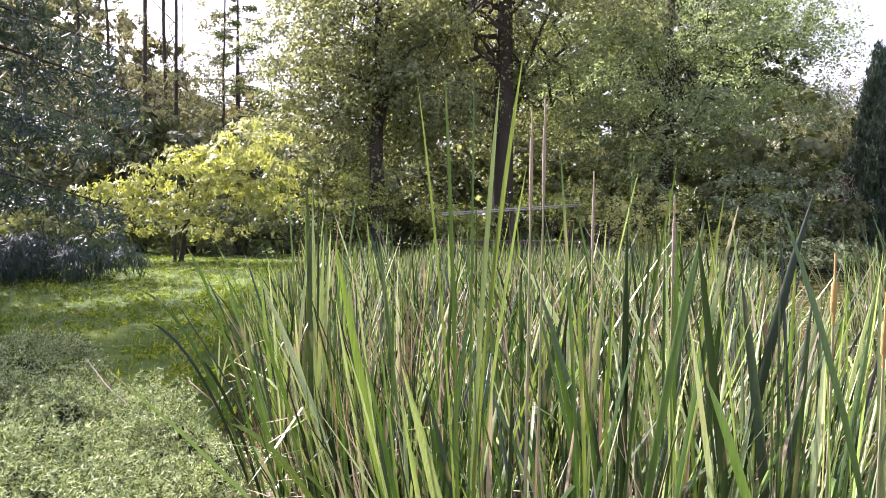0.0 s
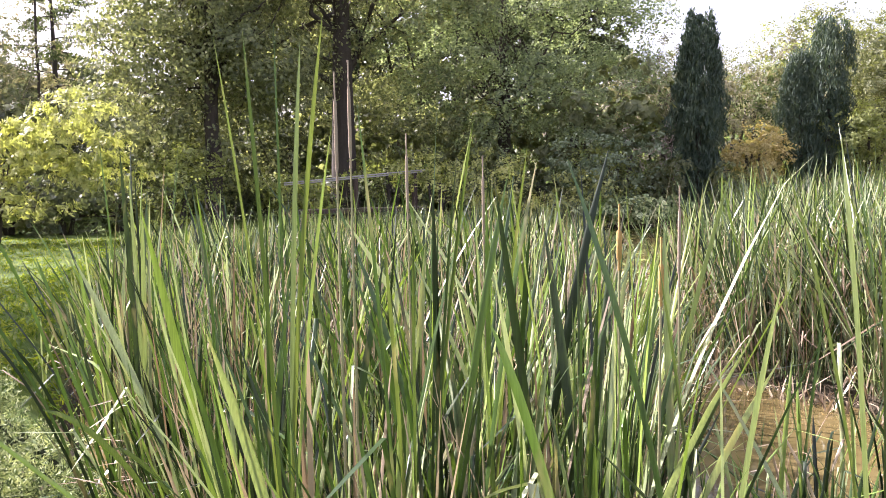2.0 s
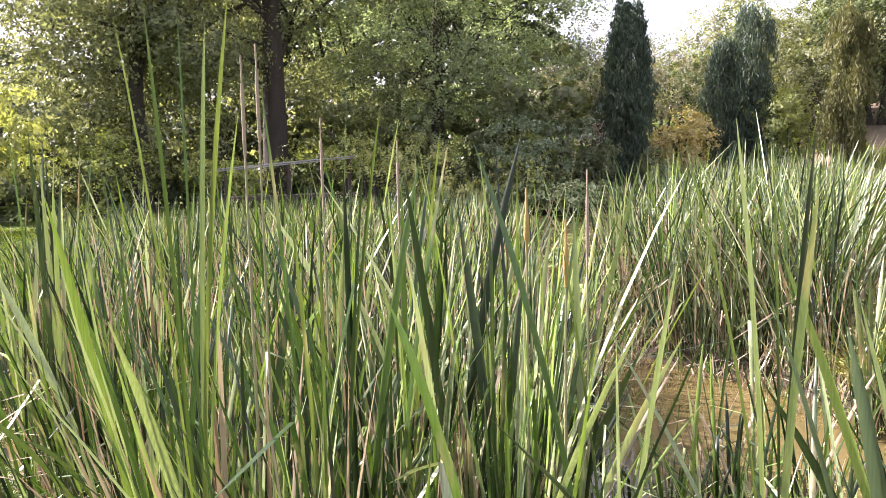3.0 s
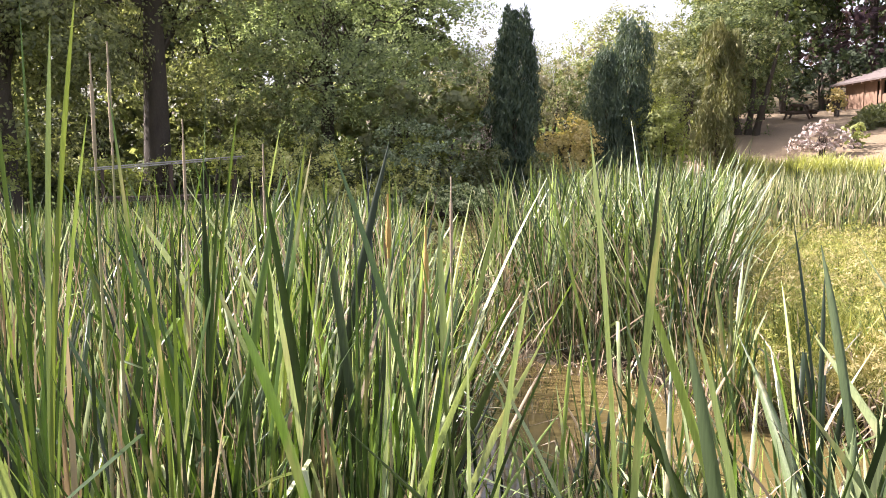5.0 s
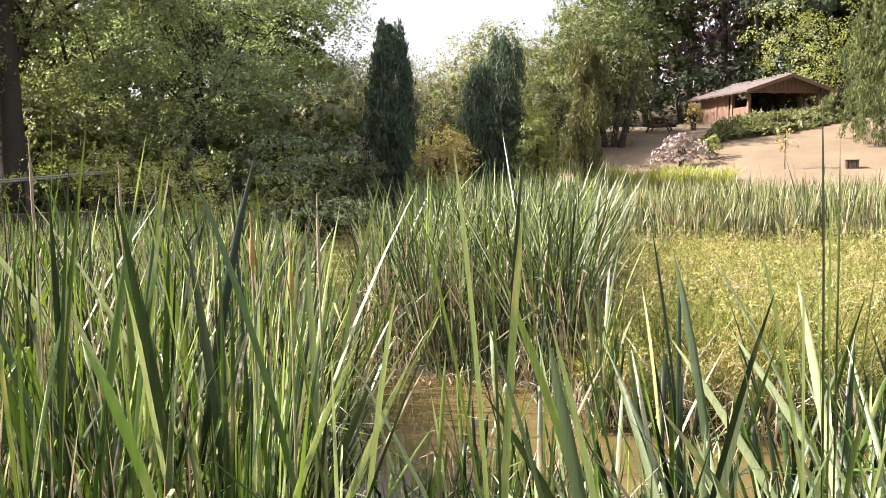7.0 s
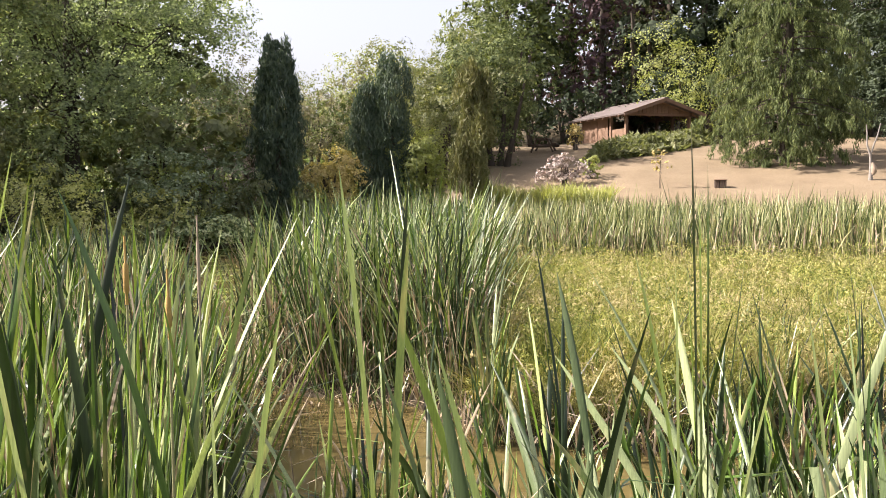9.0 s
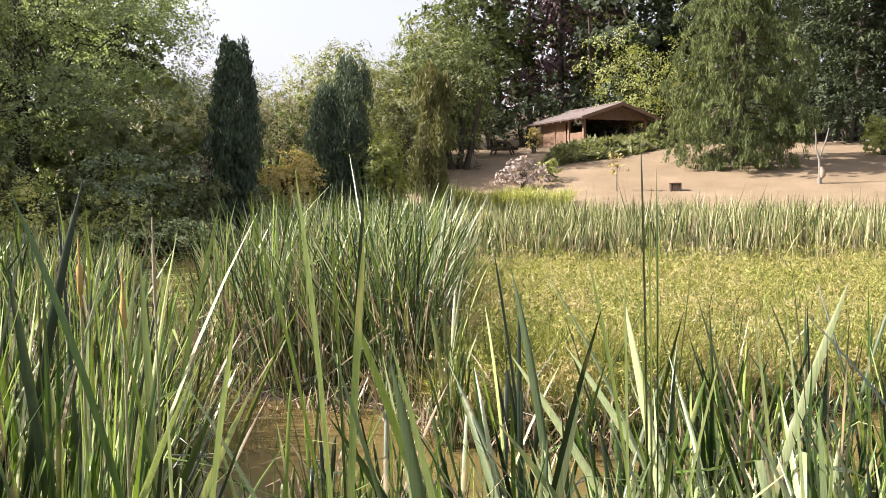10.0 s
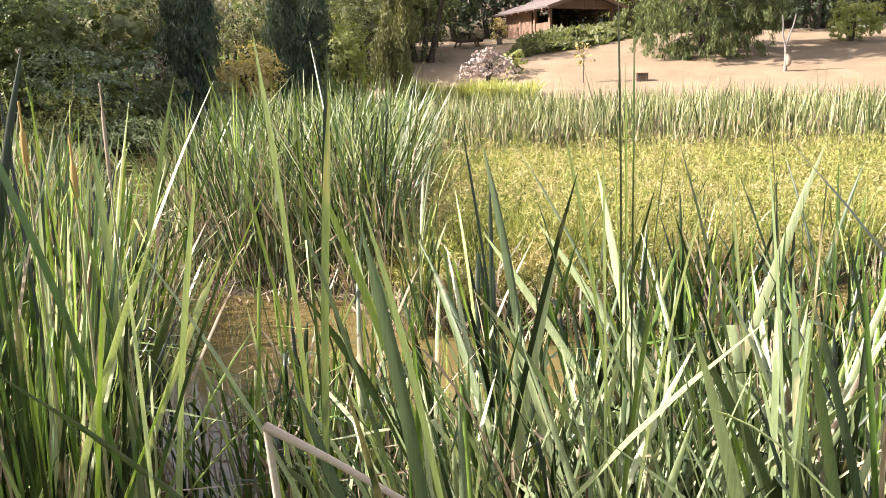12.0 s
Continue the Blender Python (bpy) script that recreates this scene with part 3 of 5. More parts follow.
def shrub(x, y, name, label, seed, w, h, mat, leaf, clumps, per, category="shrub", z=None, group="", aspect=1.5, hang=0.0, flat=0.5, spread=None, layer=0.75):
    lobes = []
    rng = np.random.default_rng(seed + 999)
    for k in range(7):
        lobes.append((rng.normal(0, w * 0.22), rng.normal(0, w * 0.18), h * rng.uniform(0.35, 0.68), w * rng.uniform(0.22, 0.34), w * rng.uniform(0.2, 0.3), h * rng.uniform(0.24, 0.34)))
    lobes.append((0, 0, h * 0.25, w * 0.42, w * 0.36, h * 0.26))
    return broad_tree(x, y, name, label, category, seed, h * 0.55, lobes, mat, leaf, clumps, per, spread or w * 0.07, 0.06 + 0.012 * h, limbs=8, z=z, group=group, aspect=aspect, hang=hang, flat=flat, stems=3, layer=layer)


# shade-giving cedar at the lawn
drooping_conifer(-11.3, 12.6, "cedar", "dark blue-grey cedar with sagging boughs over the lawn", 11, 9.2, 6.4, m_cedar, 70, 1300, 0.036, 0.25, 0.34, 0.8, trunk_r=0.35, taper=0.3, thick=0.42)
shrub(*polar(-28.6, 16.8), "weeping_conifer", "low grey-blue weeping conifer at the lawn's edge", 13, 5.0, 0.75, m_cedar, 0.022, 260, 70, "conifer", hang=2.5, spread=0.24, aspect=7)
# yellow maple
broad_tree(*polar(-18.2, 20.5), "yellow_maple", "small bright yellow-leaved maple on the lawn", "maple", 21, 1.9,
           [(-1.7, 0, 1.65, 0.6, 0.6, 0.2), (-1.2, 0.2, 1.3, 0.6, 0.7, 0.26), (-0.8, 0.2, 2.0, 0.75, 0.7, 0.3), (0.1, 0, 1.85, 0.8, 0.8, 0.4), (0.4, 0, 2.4, 0.7, 0.7, 0.36), (1.3, 0.3, 2.6, 0.8, 0.8, 0.45), (1.9, 0, 2.85, 0.7, 0.7, 0.45),
            (2.0, 0, 2.1, 0.8, 0.8, 0.45), (1.1, 0, 1.65, 0.9, 0.8, 0.36), (0.2, 0, 1.2, 0.9, 0.8, 0.3), (-0.8, -0.3, 0.85, 0.7, 0.7, 0.22), (2.4, 0.3, 1.5, 0.7, 0.7, 0.45), (0.6, -0.2, 0.75, 0.9, 0.7, 0.2)],
           m_yellow, 0.05, 330, 44, 0.2, 0.035, lean=(0.3, 0), limbs=30, flat=0.3, hang=0.9, aspect=2.6, shell=0.4, stems=3, layer=0.45)
# larches and bare stems, left
for k, (ang, d, h, rr) in enumerate([(-27.5, 34, 15, 0.18), (-24.5, 38, 17, 0.18), (-20.2, 34.5, 17, 0.2), (-18.9, 36, 18, 0.18), (-18.3, 34, 18, 0.16), (-22.5, 31, 12, 0.15), (-15.5, 35, 11, 0.14), (-31, 30, 14, 0.2)]):
    lobes = [(0, 0, h * 0.18, 2.0, 2.0, 1.6), (0, 0, h * 0.38, 1.7, 1.7, 1.9), (0, 0, h * 0.62, 1.1, 1.1, 2.2), (0, 0, h * 0.85, 0.6, 0.6, 1.8)]
    if k in (2, 3, 4):
        lobes = [(0, 0, h * 0.2, 1.9, 1.9, 1.6), (0.4, 0, h * 0.33, 1.3, 1.3, 1.2), (0, 0, h * 0.8, 0.5, 0.5, 3.0)]
    broad_tree(*polar(ang, d), "larch", "thin larch turning rusty, with a bare lower trunk", "larch", 40 + k, h, lobes, (m_larch, m_wood, m_larch)[k % 3], 0.075, 150 if k not in (2, 3, 4) else 80, 46, 0.36, rr * 0.5, lean=(random.uniform(-0.4, 0.4), 0), limbs=9, flat=0.6, hang=0.3, group="larches behind the lawn")
drooping_conifer(*polar(-14.3, 44), "fir", "distant sparse fir against the sky", 60, 13.5, 4.6, m_bigcon, 46, 400, 0.07, 0.1, 0.2, 0.6, trunk_r=0.2, taper=0.75, thick=0.6)

for k, (ang, d, w, h) in enumerate([(-29, 46, 8, 17), (-24.5, 48, 8, 16), (-20.5, 52, 7, 12), (-16, 50, 7, 9), (-11, 52, 7, 8.5)]):
    shrub(*polar(ang, d), "woodland_tree", "soft olive-green woodland tree in thin leaf", 660 + k, w, h, (m_wood, m_larch)[k % 2], 0.26, 270, 50, "tree", group="woodland behind the lawn", spread=0.55)

# large oak and neighbours
broad_tree(*polar(4.2, 28), "oak", "large old oak with a thick dark trunk", "oak", 70, 12,
           [(-4.5, 0, 7.2, 3.2, 3.0, 2.3), (-5.6, 0.5, 4.3, 2.2, 2.2, 2.2), (-2.0, 1, 9.0, 3.2, 3.0, 2.6), (1.5, 0, 10.5, 3.4, 3.0, 2.4), (2.6, -0.5, 7.2, 2.2, 2.6, 1.6), (-3.0, -1, 5.3, 2.2, 2.2, 1.5), (0.5, 2.5, 6.0, 3.0, 2.2, 2.4), (3.0, 2.0, 4.0, 2.2, 2.0, 1.6)],
           m_oak, 0.085, 360, 190, 0.66, 0.42, limbs=34)
broad_tree(*polar(-4.7, 26), "oak", "dark-trunked oak behind the reeds", "oak", 71, 9,
           [(-1.4, 0, 6.3, 2.2, 2.0, 2.0), (0.6, 0, 7.6, 2.2, 2.0, 1.8), (-2.2, 0, 3.6, 1.6, 1.6, 1.6), (1.2, 0.5, 4.3, 1.8, 1.6, 1.5), (0, 1.5, 2.6, 2.4, 1.4, 1.6)],
           m_oak, 0.085, 190, 180, 0.62, 0.26, limbs=20)
broad_tree(*polar(15.5, 31), "locust", "tall fine-leaved tree with spreading layered limbs", "tree", 72, 11,
           [(0, 0, 9.0, 3.6, 3.0, 2.4), (3.4, 0, 7.0, 2.6, 2.4, 2.2), (-2.6, 0, 6.4, 2.4, 2.4, 1.8), (3.3, 0, 4.2, 2.6, 2.4, 1.8), (0, 0.5, 4.4, 3.0, 2.4, 1.6), (4.3, 0, 9.0, 1.6, 1.8, 1.3), (1.0, 0, 2.2, 3.4, 2.2, 1.3)],
           m_locust, 0.075, 420, 170, 0.6, 0.26, limbs=40, flat=0.85, layer=0.45)
# layered maples under the trees
for k, (ang, d, w, h) in enumerate([(11.0, 25, 3.4, 3.0), (16.8, 24.5, 3.0, 2.3), (7.5, 27.4, 3.2, 2.6), (19.6, 27, 3.0, 2.4), (0.5, 27.2, 3.0, 2.0), (-7.5, 24.5, 3.0, 2.4), (22, 29, 3.0, 2.6)]):
    # three take the paler yellow-green leaf, its brightness also standing in for sunlight
    shrub(*polar(ang, d), "layered_maple", "low maple with light green layered leaves", 80 + k, w, h, m_yellow if k in (0, 1, 3) else m_lime, 0.06, 90, 56, "maple", group="low maples at the water's edge", flat=0.9, spread=0.3, layer=0.35)
shrub(*polar(23.2, 28.5), "dogwood", "layered dogwood with pale variegated leaves", 95, 4.2, 3.6, m_pale_leaf, 0.07, 130, 60, "shrub", flat=0.95, spread=0.34, layer=0.35)
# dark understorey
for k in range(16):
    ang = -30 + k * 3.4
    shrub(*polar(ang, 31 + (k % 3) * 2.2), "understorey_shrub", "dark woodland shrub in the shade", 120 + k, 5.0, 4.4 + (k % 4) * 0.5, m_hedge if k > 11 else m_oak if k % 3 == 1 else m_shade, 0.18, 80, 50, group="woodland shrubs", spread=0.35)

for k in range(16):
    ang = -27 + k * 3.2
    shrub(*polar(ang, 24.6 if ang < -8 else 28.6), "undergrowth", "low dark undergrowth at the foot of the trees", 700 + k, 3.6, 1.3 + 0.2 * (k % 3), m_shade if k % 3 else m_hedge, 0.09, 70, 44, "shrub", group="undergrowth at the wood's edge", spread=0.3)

# columnar conifers
column_conifer(*polar(28.65, 30), "column_cypress", "dark narrow cypress, dense to the ground", 201, 6.6, 0.84, m_cypress, 26000, 0.042, ragged=0.2)
column_conifer(*polar(35.8, 33), "column_cypress", "pair of dark green columnar conifers grown together", 202, 6.2, 1.5, m_cypress, 26000, 0.042, twin=True, ragged=0.2)
column_conifer(*polar(42.3, 31), "column_cypress", "thin olive-brown columnar conifer", 203, 6.5, 0.58, m_olive, 18000, 0.042, ragged=0.28)
shrub(*polar(26.6, 34), "column_juniper", "pale grey-brown ragged juniper tree with a thin top", 204, 2.6, 7.6, m_brownwood, 0.055, 130, 56, "juniper", spread=0.34)

# shrubs and trees between cypresses and pavilion: direction, distance, width, tangent of the top's height over the eye
for k, (ang, d, w, top, mt, lb) in enumerate([
        (31.8, 31.5, 2.2, 0.055, m_rust, "shrub with orange-brown leaves"), (30.6, 38, 3.6, 0.125, m_brownwood, "brown twiggy tree in thin leaf"), (32.4, 43, 4.0, 0.125, m_hedge, "rounded green tree on the far bank"),
        (34.0, 41, 3.4, 0.165, m_brownwood, "dull brown-green pointed tree on the far bank"), (38.8, 33, 2.4, 0.072, m_lime, "rounded light green shrub shading the bank"), (38.9, 40, 4.0, 0.145, m_hedge, "rounded olive-green tree shading the slope"),
        (36.4, 46, 4.0, 0.175, m_lime, "light green broad-leaved tree"), (40.6, 44, 3.6, 0.16, m_olive, "dense olive-brown shrub tree"), (42.6, 42, 4.4, 0.185, m_hedge, "layered green tree beside the pavilion"),
        (43.9, 42, 3.2, 0.20, m_bigcon, "dark olive conifer shading the picnic place"), (31.0, 56, 8, 0.148, m_hedge, "distant broad tree with green leaves"), (35.5, 62, 8, 0.155, m_lime, "distant light green tree"), (27, 46, 5, 0.125, m_brownwood, "brownish distant tree in thin leaf"),
        (24.5, 40, 4.5, 0.12, m_brownwood, "brownish tree behind the pond"), (27.0, 62, 8, 0.125, m_hedge, "distant broad tree with green leaves"), (26.2, 29.5, 1.8, 0.02, m_hedge, "green shrub at the water's edge"), (30.7, 29, 1.8, 0.012, m_hedge, "low green shrub at the water's edge"),
        (26.0, 33, 2.4, 0.07, m_pink, "shrub with pale blossom behind the pond"), (33.2, 33, 2.0, 0.05, m_rust, "shrub with orange-brown leaves"), (39, 64, 8, 0.16, m_hedge, "distant broad tree with green leaves"), (43, 60, 7, 0.22, m_hedge, "distant broad tree with green leaves"), (41.2, 47.5, 5, 0.20, m_hedge, "tall green tree shading the picnic place"), (43.6, 51, 5, 0.24, m_bigcon, "tall dark green tree shading the picnic place"), (40.2, 38, 3.4, 0.13, m_hedge, "olive-green tree shading the slope"), (34.6, 37, 2.4, 0.15, m_bigcon, "grey-green juniper tree behind the cypresses"), (38.2, 43, 4.6, 0.175, m_hedge, "broad dense tree shading the slope"), (41.2, 41.5, 4.0, 0.165, m_bigcon, "dense dark green tree shading the slope"), (53.4, 66, 4.2, 0.30, m_hedge, "green tree before the dark wood"), (41.6, 45.5, 5.2, 0.20, m_bigcon, "broad dark tree shading the picnic place")]):
    x, y = polar(ang, d)
    h = (1.78 + top * d - float(ground_z(x, y))) / 0.93
    shrub(x, y, "tree" if h > 4.5 else "shrub", lb, 300 + k, w, h, mt, 0.034 + 0.0011 * d, int((60 + 18 * w) * (1.9 if "shading" in lb else 1)), 50, "tree" if h > 4.5 else "shrub", spread=0.14 + 0.065 * w)
shrub(*polar(23.5, 26.2), "low_juniper", "low spreading dark juniper at the water's edge", 340, 3.4, 0.8, m_juniper, 0.09, 380, 16, "juniper", spread=0.16, z=0.2)
shrub(*polar(20.5, 27.2), "low_juniper", "low spreading dark juniper at the water's edge", 341, 2.8, 0.8, m_hedge, 0.1, 260, 16, "juniper", spread=0.16, z=0.2)

# forest behind the pavilion
for k in range(20):
    ang = 44.5 + k * 2.2
    d = 66 + (k * 7 % 5) * 4.5
    h = 17 + (k * 5 % 4) * 2.5
    x, y = polar(ang, d)
    mt = m_purple if k in (2, 3) else (m_forest if k % 4 else m_bigcon)
    lobes = [(0, 0, h * 0.25, 4.2, 3.6, h * 0.2), (1.0, 0, h * 0.5, 4.4, 3.6, h * 0.2), (-0.8, 0, h * 0.75, 3.8, 3.4, h * 0.2), (0, 0, h * 0.95, 2.6, 2.6, h * 0.12)]
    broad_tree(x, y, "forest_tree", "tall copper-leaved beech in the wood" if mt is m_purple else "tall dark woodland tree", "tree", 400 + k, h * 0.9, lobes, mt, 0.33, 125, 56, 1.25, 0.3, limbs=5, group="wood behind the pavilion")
# the tallest get the shade-dark leaf colour, as a dim backing for nearer crowns
for k in range(20):
    ang = -36 + k * 4.0
    x, y = polar(ang, 58 + (k % 3) * 5)
    top = (0.17 if ang < -20 else 0.10 if ang < -6 else 0.34 if ang < 22 else 0.10)
    h = (1.78 + top * 60 - float(ground_z(x, y))) / 0.93
    shrub(x, y, "distant_tree", "distant tree in the woodland edge", 500 + k, 9, h, m_shade if top > 0.3 else (m_wood, m_oak, m_larch)[k % 3], 0.22 if top < 0.3 else 0.34, 60 if top < 0.3 else 250, 56, "tree", group="distant woodland", spread=0.6)
for k in range(12):
    shrub(*polar(46 + k * 2.6, 62 + (k % 3)), "forest_shrub", "dark evergreen shrub under the wood", 640 + k, 5.5, 4.0 + (k % 3), m_forest, 0.18, 60, 24, "shrub", group="shrubs under the wood", spread=0.5)
# the big conifer and trees right of it
drooping_conifer(*polar(62.9, 42.5), "lawson_cypress", "huge broad conifer with hanging green sprays", 600, 20, 3.75, m_bigcon, 220, 640, 0.042, 0.005, 0.42, 2.2, trunk_r=0.4, taper=0.5, thick=0.9, fronds=14, skirt=0.5)
drooping_conifer(*polar(70.0, 56), "pine", "tall dark pine with a bare red-brown trunk", 601, 20, 4.8, m_forest, 120, 240, 0.14, 0.24, 0.25, 0.8, trunk_r=0.35, taper=0.5)
shrub(*polar(57.4, 62), "shrub", "broad yellow-green shrub behind the pavilion", 602, 8, 8.6, m_lime, 0.10, 190, 70, "shrub", spread=0.8)
for ang, d, h in ((65.6, 54, 5.2), (67.6, 55, 6.0), (69.4, 53, 4.6)):
    shrub(*polar(ang, d), "shrub", "dark evergreen shrub behind the slope", 607 + int(ang), 4.6, h, m_forest, 0.12, 130, 50, "shrub", group="evergreens above the slope", spread=0.5)
shrub(*polar(49.3, 47.2), "shrub", "small golden shrub at the pavilion wall", 609, 0.9, 1.5, m_rust, 0.075, 60, 24, "shrub", spread=0.14)
shrub(*polar(71.5, 47), "shrub", "bright yellow-green shrub on the slope", 603, 3.2, 2.2, m_lime, 0.075, 160, 50, "shrub", spread=0.2)
broad_tree(*polar(48.6, 37), "blossom_shrub", "pale pink flowering shrub on the slope", "shrub", 604, 0.9,
           [(-0.8, 0.5, 0.5, 0.4, 0.35, 0.28), (-0.3, 0.2, 0.95, 0.5, 0.4, 0.34), (0.15, 0, 1.15, 0.35, 0.35, 0.3), (0.55, -0.4, 0.8, 0.5, 0.4, 0.36), (1.0, -0.6, 0.45, 0.35, 0.3, 0.25), (0.1, 0, 0.4, 0.8, 0.6, 0.3)],
           m_pink, 0.075, 190, 20, 0.13, 0.05, limbs=22, stems=3, shell=0.1)
shrub(*polar(50.4, 38.2), "shrub", "thin yellow-green shrub behind the blossom", 606, 1.1, 1.3, m_lime, 0.08, 60, 16, "shrub", spread=0.13)
broad_tree(*polar(55.1, 36), "sapling", "small thin sapling with sparse yellow leaves", "sapling", 605, 1.5,
           [(0, 0, 1.45, 0.35, 0.35, 0.25), (0.1, 0, 1.0, 0.4, 0.4, 0.25), (-0.2, 0.2, 1.2, 0.3, 0.3, 0.2)], m_rust, 0.075, 24, 9, 0.10, 0.022, limbs=9)


# ---- reeds ----
def scatter(rng, poly, n):
    xs = [p[0] for p in poly]
    ys = [p[1] for p in poly]
    x = rng.uniform(min(xs), max(xs), n * 4)
    y = rng.uniform(min(ys), max(ys), n * 4)
    ok = inside(poly, x, y)
    return x[ok][:n], y[ok][:n]


def reed_stuff(name, label, seed, poly, shoots, leaves, h0, h1, w, mat, seg=4, dry=0.12, spread=0.10, lean=0.12, kink=0.06, across=2, zoff=0.0):
    rng = np.random.default_rng(seed)
    x, y = scatter(rng, poly, shoots)
    n = len(x)
    hh = h0 + (h1 - h0) * rng.beta(2.2, 2.2, n) * np.where(rng.random(n) < 0.07, 1.35, 1.0) + 0.12 * ripple(x, y, 1.1, seed)
    idx = np.repeat(np.arange(n), leaves)
    m = len(idx)
    base = np.stack([x[idx] + rng.normal(0, spread * 0.3, m), y[idx] + rng.normal(0, spread * 0.3, m), np.clip(ground_z(x, y), -0.05, 0.5)[idx] + zoff], -1)
    h = hh[idx] * rng.uniform(0.62, 1.04, m)
    common = dict(seg=seg, across=across)
    isdry = rng.random(m) < dry
    stem_az = rng.uniform(0, 2 * np.pi, n)
    az = stem_az[idx] + rng.normal(0, 1.1, m)
    for flag, mt, nm in ((~isdry, mat, name), (isdry, m_dry, "dry_" + name)):
        k = int(flag.sum())
        if not k:
            continue
        v, f = blade_arrays(rng, base[flag], h[flag] * (1.0 if mt is mat else 0.85), rng.uniform(0.7, 1.2, k) * w, np.abs(rng.normal(0, lean, k)), np.abs(rng.normal(0, 0.13, k)), az=az[flag], kink=kink if mt is mat else 0.45, **common)
        tagged(new(nm, mesh_np(nm, v, f, mt)), label if mt is mat else "dry tan leaves among the reeds", "reeds", kind="stuff")


NEAR = [(-0.36, 2.8), (-0.02, 1.9), (0.25, 1.35), (0.6, 1.25), (0.8, 1.7), (1.05, 2.3), (1.5, 3.4), (0.6, 3.4), (-0.56, 3.4)]
MASS = [(-0.5, 3.0), (1.75, 3.3), (2.2, 5.0), (2.7, 7.0), (-1.45, 7.0), (-0.85, 4.4)]
BACK = [(-1.7, 6.8), (2.8, 6.8), (4.2, 10.5), (6.5, 16), (6, 22), (2, 22), (-2.9, 16)]
MARSH = [(3.3, 6.6), (3.7, 5.95), (4.15, 5.1), (4.1, 4.5), (5.1, 5.2), (6.6, 7.0), (10.5, 11.0), (8, 12.5), (4.6, 8.8)]
FAR = [(8.2, 12.3), (10.5, 11), (13, 9.5), (16, 6), (18, 1), (23, 1), (26, 6), (24, 14), (17, 21), (12, 19)]
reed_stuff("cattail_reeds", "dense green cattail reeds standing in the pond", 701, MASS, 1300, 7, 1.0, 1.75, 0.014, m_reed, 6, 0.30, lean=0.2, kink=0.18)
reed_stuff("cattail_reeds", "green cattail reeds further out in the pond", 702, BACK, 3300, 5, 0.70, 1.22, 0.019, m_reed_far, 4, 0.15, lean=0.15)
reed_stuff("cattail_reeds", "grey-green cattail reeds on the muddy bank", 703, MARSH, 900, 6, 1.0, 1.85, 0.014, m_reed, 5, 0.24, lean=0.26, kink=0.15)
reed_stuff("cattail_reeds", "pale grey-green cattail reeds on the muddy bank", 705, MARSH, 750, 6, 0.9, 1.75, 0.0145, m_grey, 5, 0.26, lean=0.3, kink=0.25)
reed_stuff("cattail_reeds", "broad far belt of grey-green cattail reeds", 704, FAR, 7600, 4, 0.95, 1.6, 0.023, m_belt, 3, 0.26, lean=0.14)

reed_stuff("reed_stalks", "thin upright stalks among the reeds", 711, MASS, 640, 2, 1.0, 1.75, 0.007, m_dry, 4, 0.0, lean=0.05, kink=0.1)
reed_stuff("reed_stalks", "thin upright stalks among the near reeds", 712, NEAR, 400, 2, 1.0, 1.72, 0.006, m_dry, 5, 0.0, lean=0.05, kink=0.12)
reed_stuff("reed_stalks", "thin upright stalks among the bank reeds", 713, MARSH, 500, 2, 0.8, 1.5, 0.008, m_dry, 4, 0.0, lean=0.08, kink=0.2)

EDGE = [(3.3, 6.9), (3.45, 5.9), (3.95, 5.0), (3.85, 4.0), (4.2, 3.3), (4.7, 2.8), (6.1, 2.55), (9, 1.1), (9, 1.35), (6.1, 2.9), (4.9, 3.1), (4.4, 3.6), (4.15, 4.1), (4.25, 5.1), (3.8, 6.0), (3.65, 6.9)]
reed_stuff("bank_thatch", "dead bent leaves and litter along the muddy bank", 714, EDGE, 420, 4, 0.18, 0.55, 0.014, m_dry, 5, 0.0, lean=0.7, kink=0.5)
reed_stuff("bank_sedge", "low green sedge leaves along the muddy bank", 715, EDGE, 220, 5, 0.2, 0.6, 0.010, m_reed, 5, 0.1, lean=0.5, kink=0.2)

RIGHT = [(1.1, 0.55), (1.5, 0.2), (2.3, 0.0), (2.7, 0.6), (2.3, 1.15), (1.9, 1.5), (1.5, 1.35), (1.2, 1.0)]
reed_stuff("cattail_leaves", "loose cattail leaves between the near shoots", 716, NEAR, 330, 6, 0.9, 1.68, 0.0115, m_reed, 8, 0.2, lean=0.14, across=3, kink=0.12)
reed_stuff("cattail_leaves", "crossing grey-green cattail leaves at the near edge", 717, RIGHT, 280, 6, 0.75, 1.42, 0.0145, m_grey, 8, 0.16, lean=0.28, across=3, kink=0.3)

reed_stuff("cattail_leaves", "sparse low cattail leaves standing in the open water", 718, [(1.0, 1.5), (1.6, 1.45), (2.4, 1.8), (2.7, 2.7), (2.2, 3.2), (1.5, 2.7)], 75, 5, 0.45, 1.25, 0.014, m_reed, 8, 0.3, lean=0.22, across=3, kink=0.3)

# near shoots, each a plant of its own with single leaves
VARIANTS = {}


def leaf_variants(key, mat, n, w0, w1, seed, kink=0.0, lean=0.10, bend=0.12):
    rng = np.random.default_rng(seed)
    res = []
    for k in range(n):
        broken = 1.0 if rng.random() < kink else 0.0
        v, f = blade_arrays(rng, np.zeros((1, 3)), np.ones(1), rng.uniform(w0, w1, 1), np.abs(rng.normal(0.02, lean, 1)), np.abs(rng.normal(0, bend, 1)), seg=9, across=3, az=np.zeros(1), kink=broken)
        res.append(mesh_np("leaf", v, f, mat))
    VARIANTS[key] = res


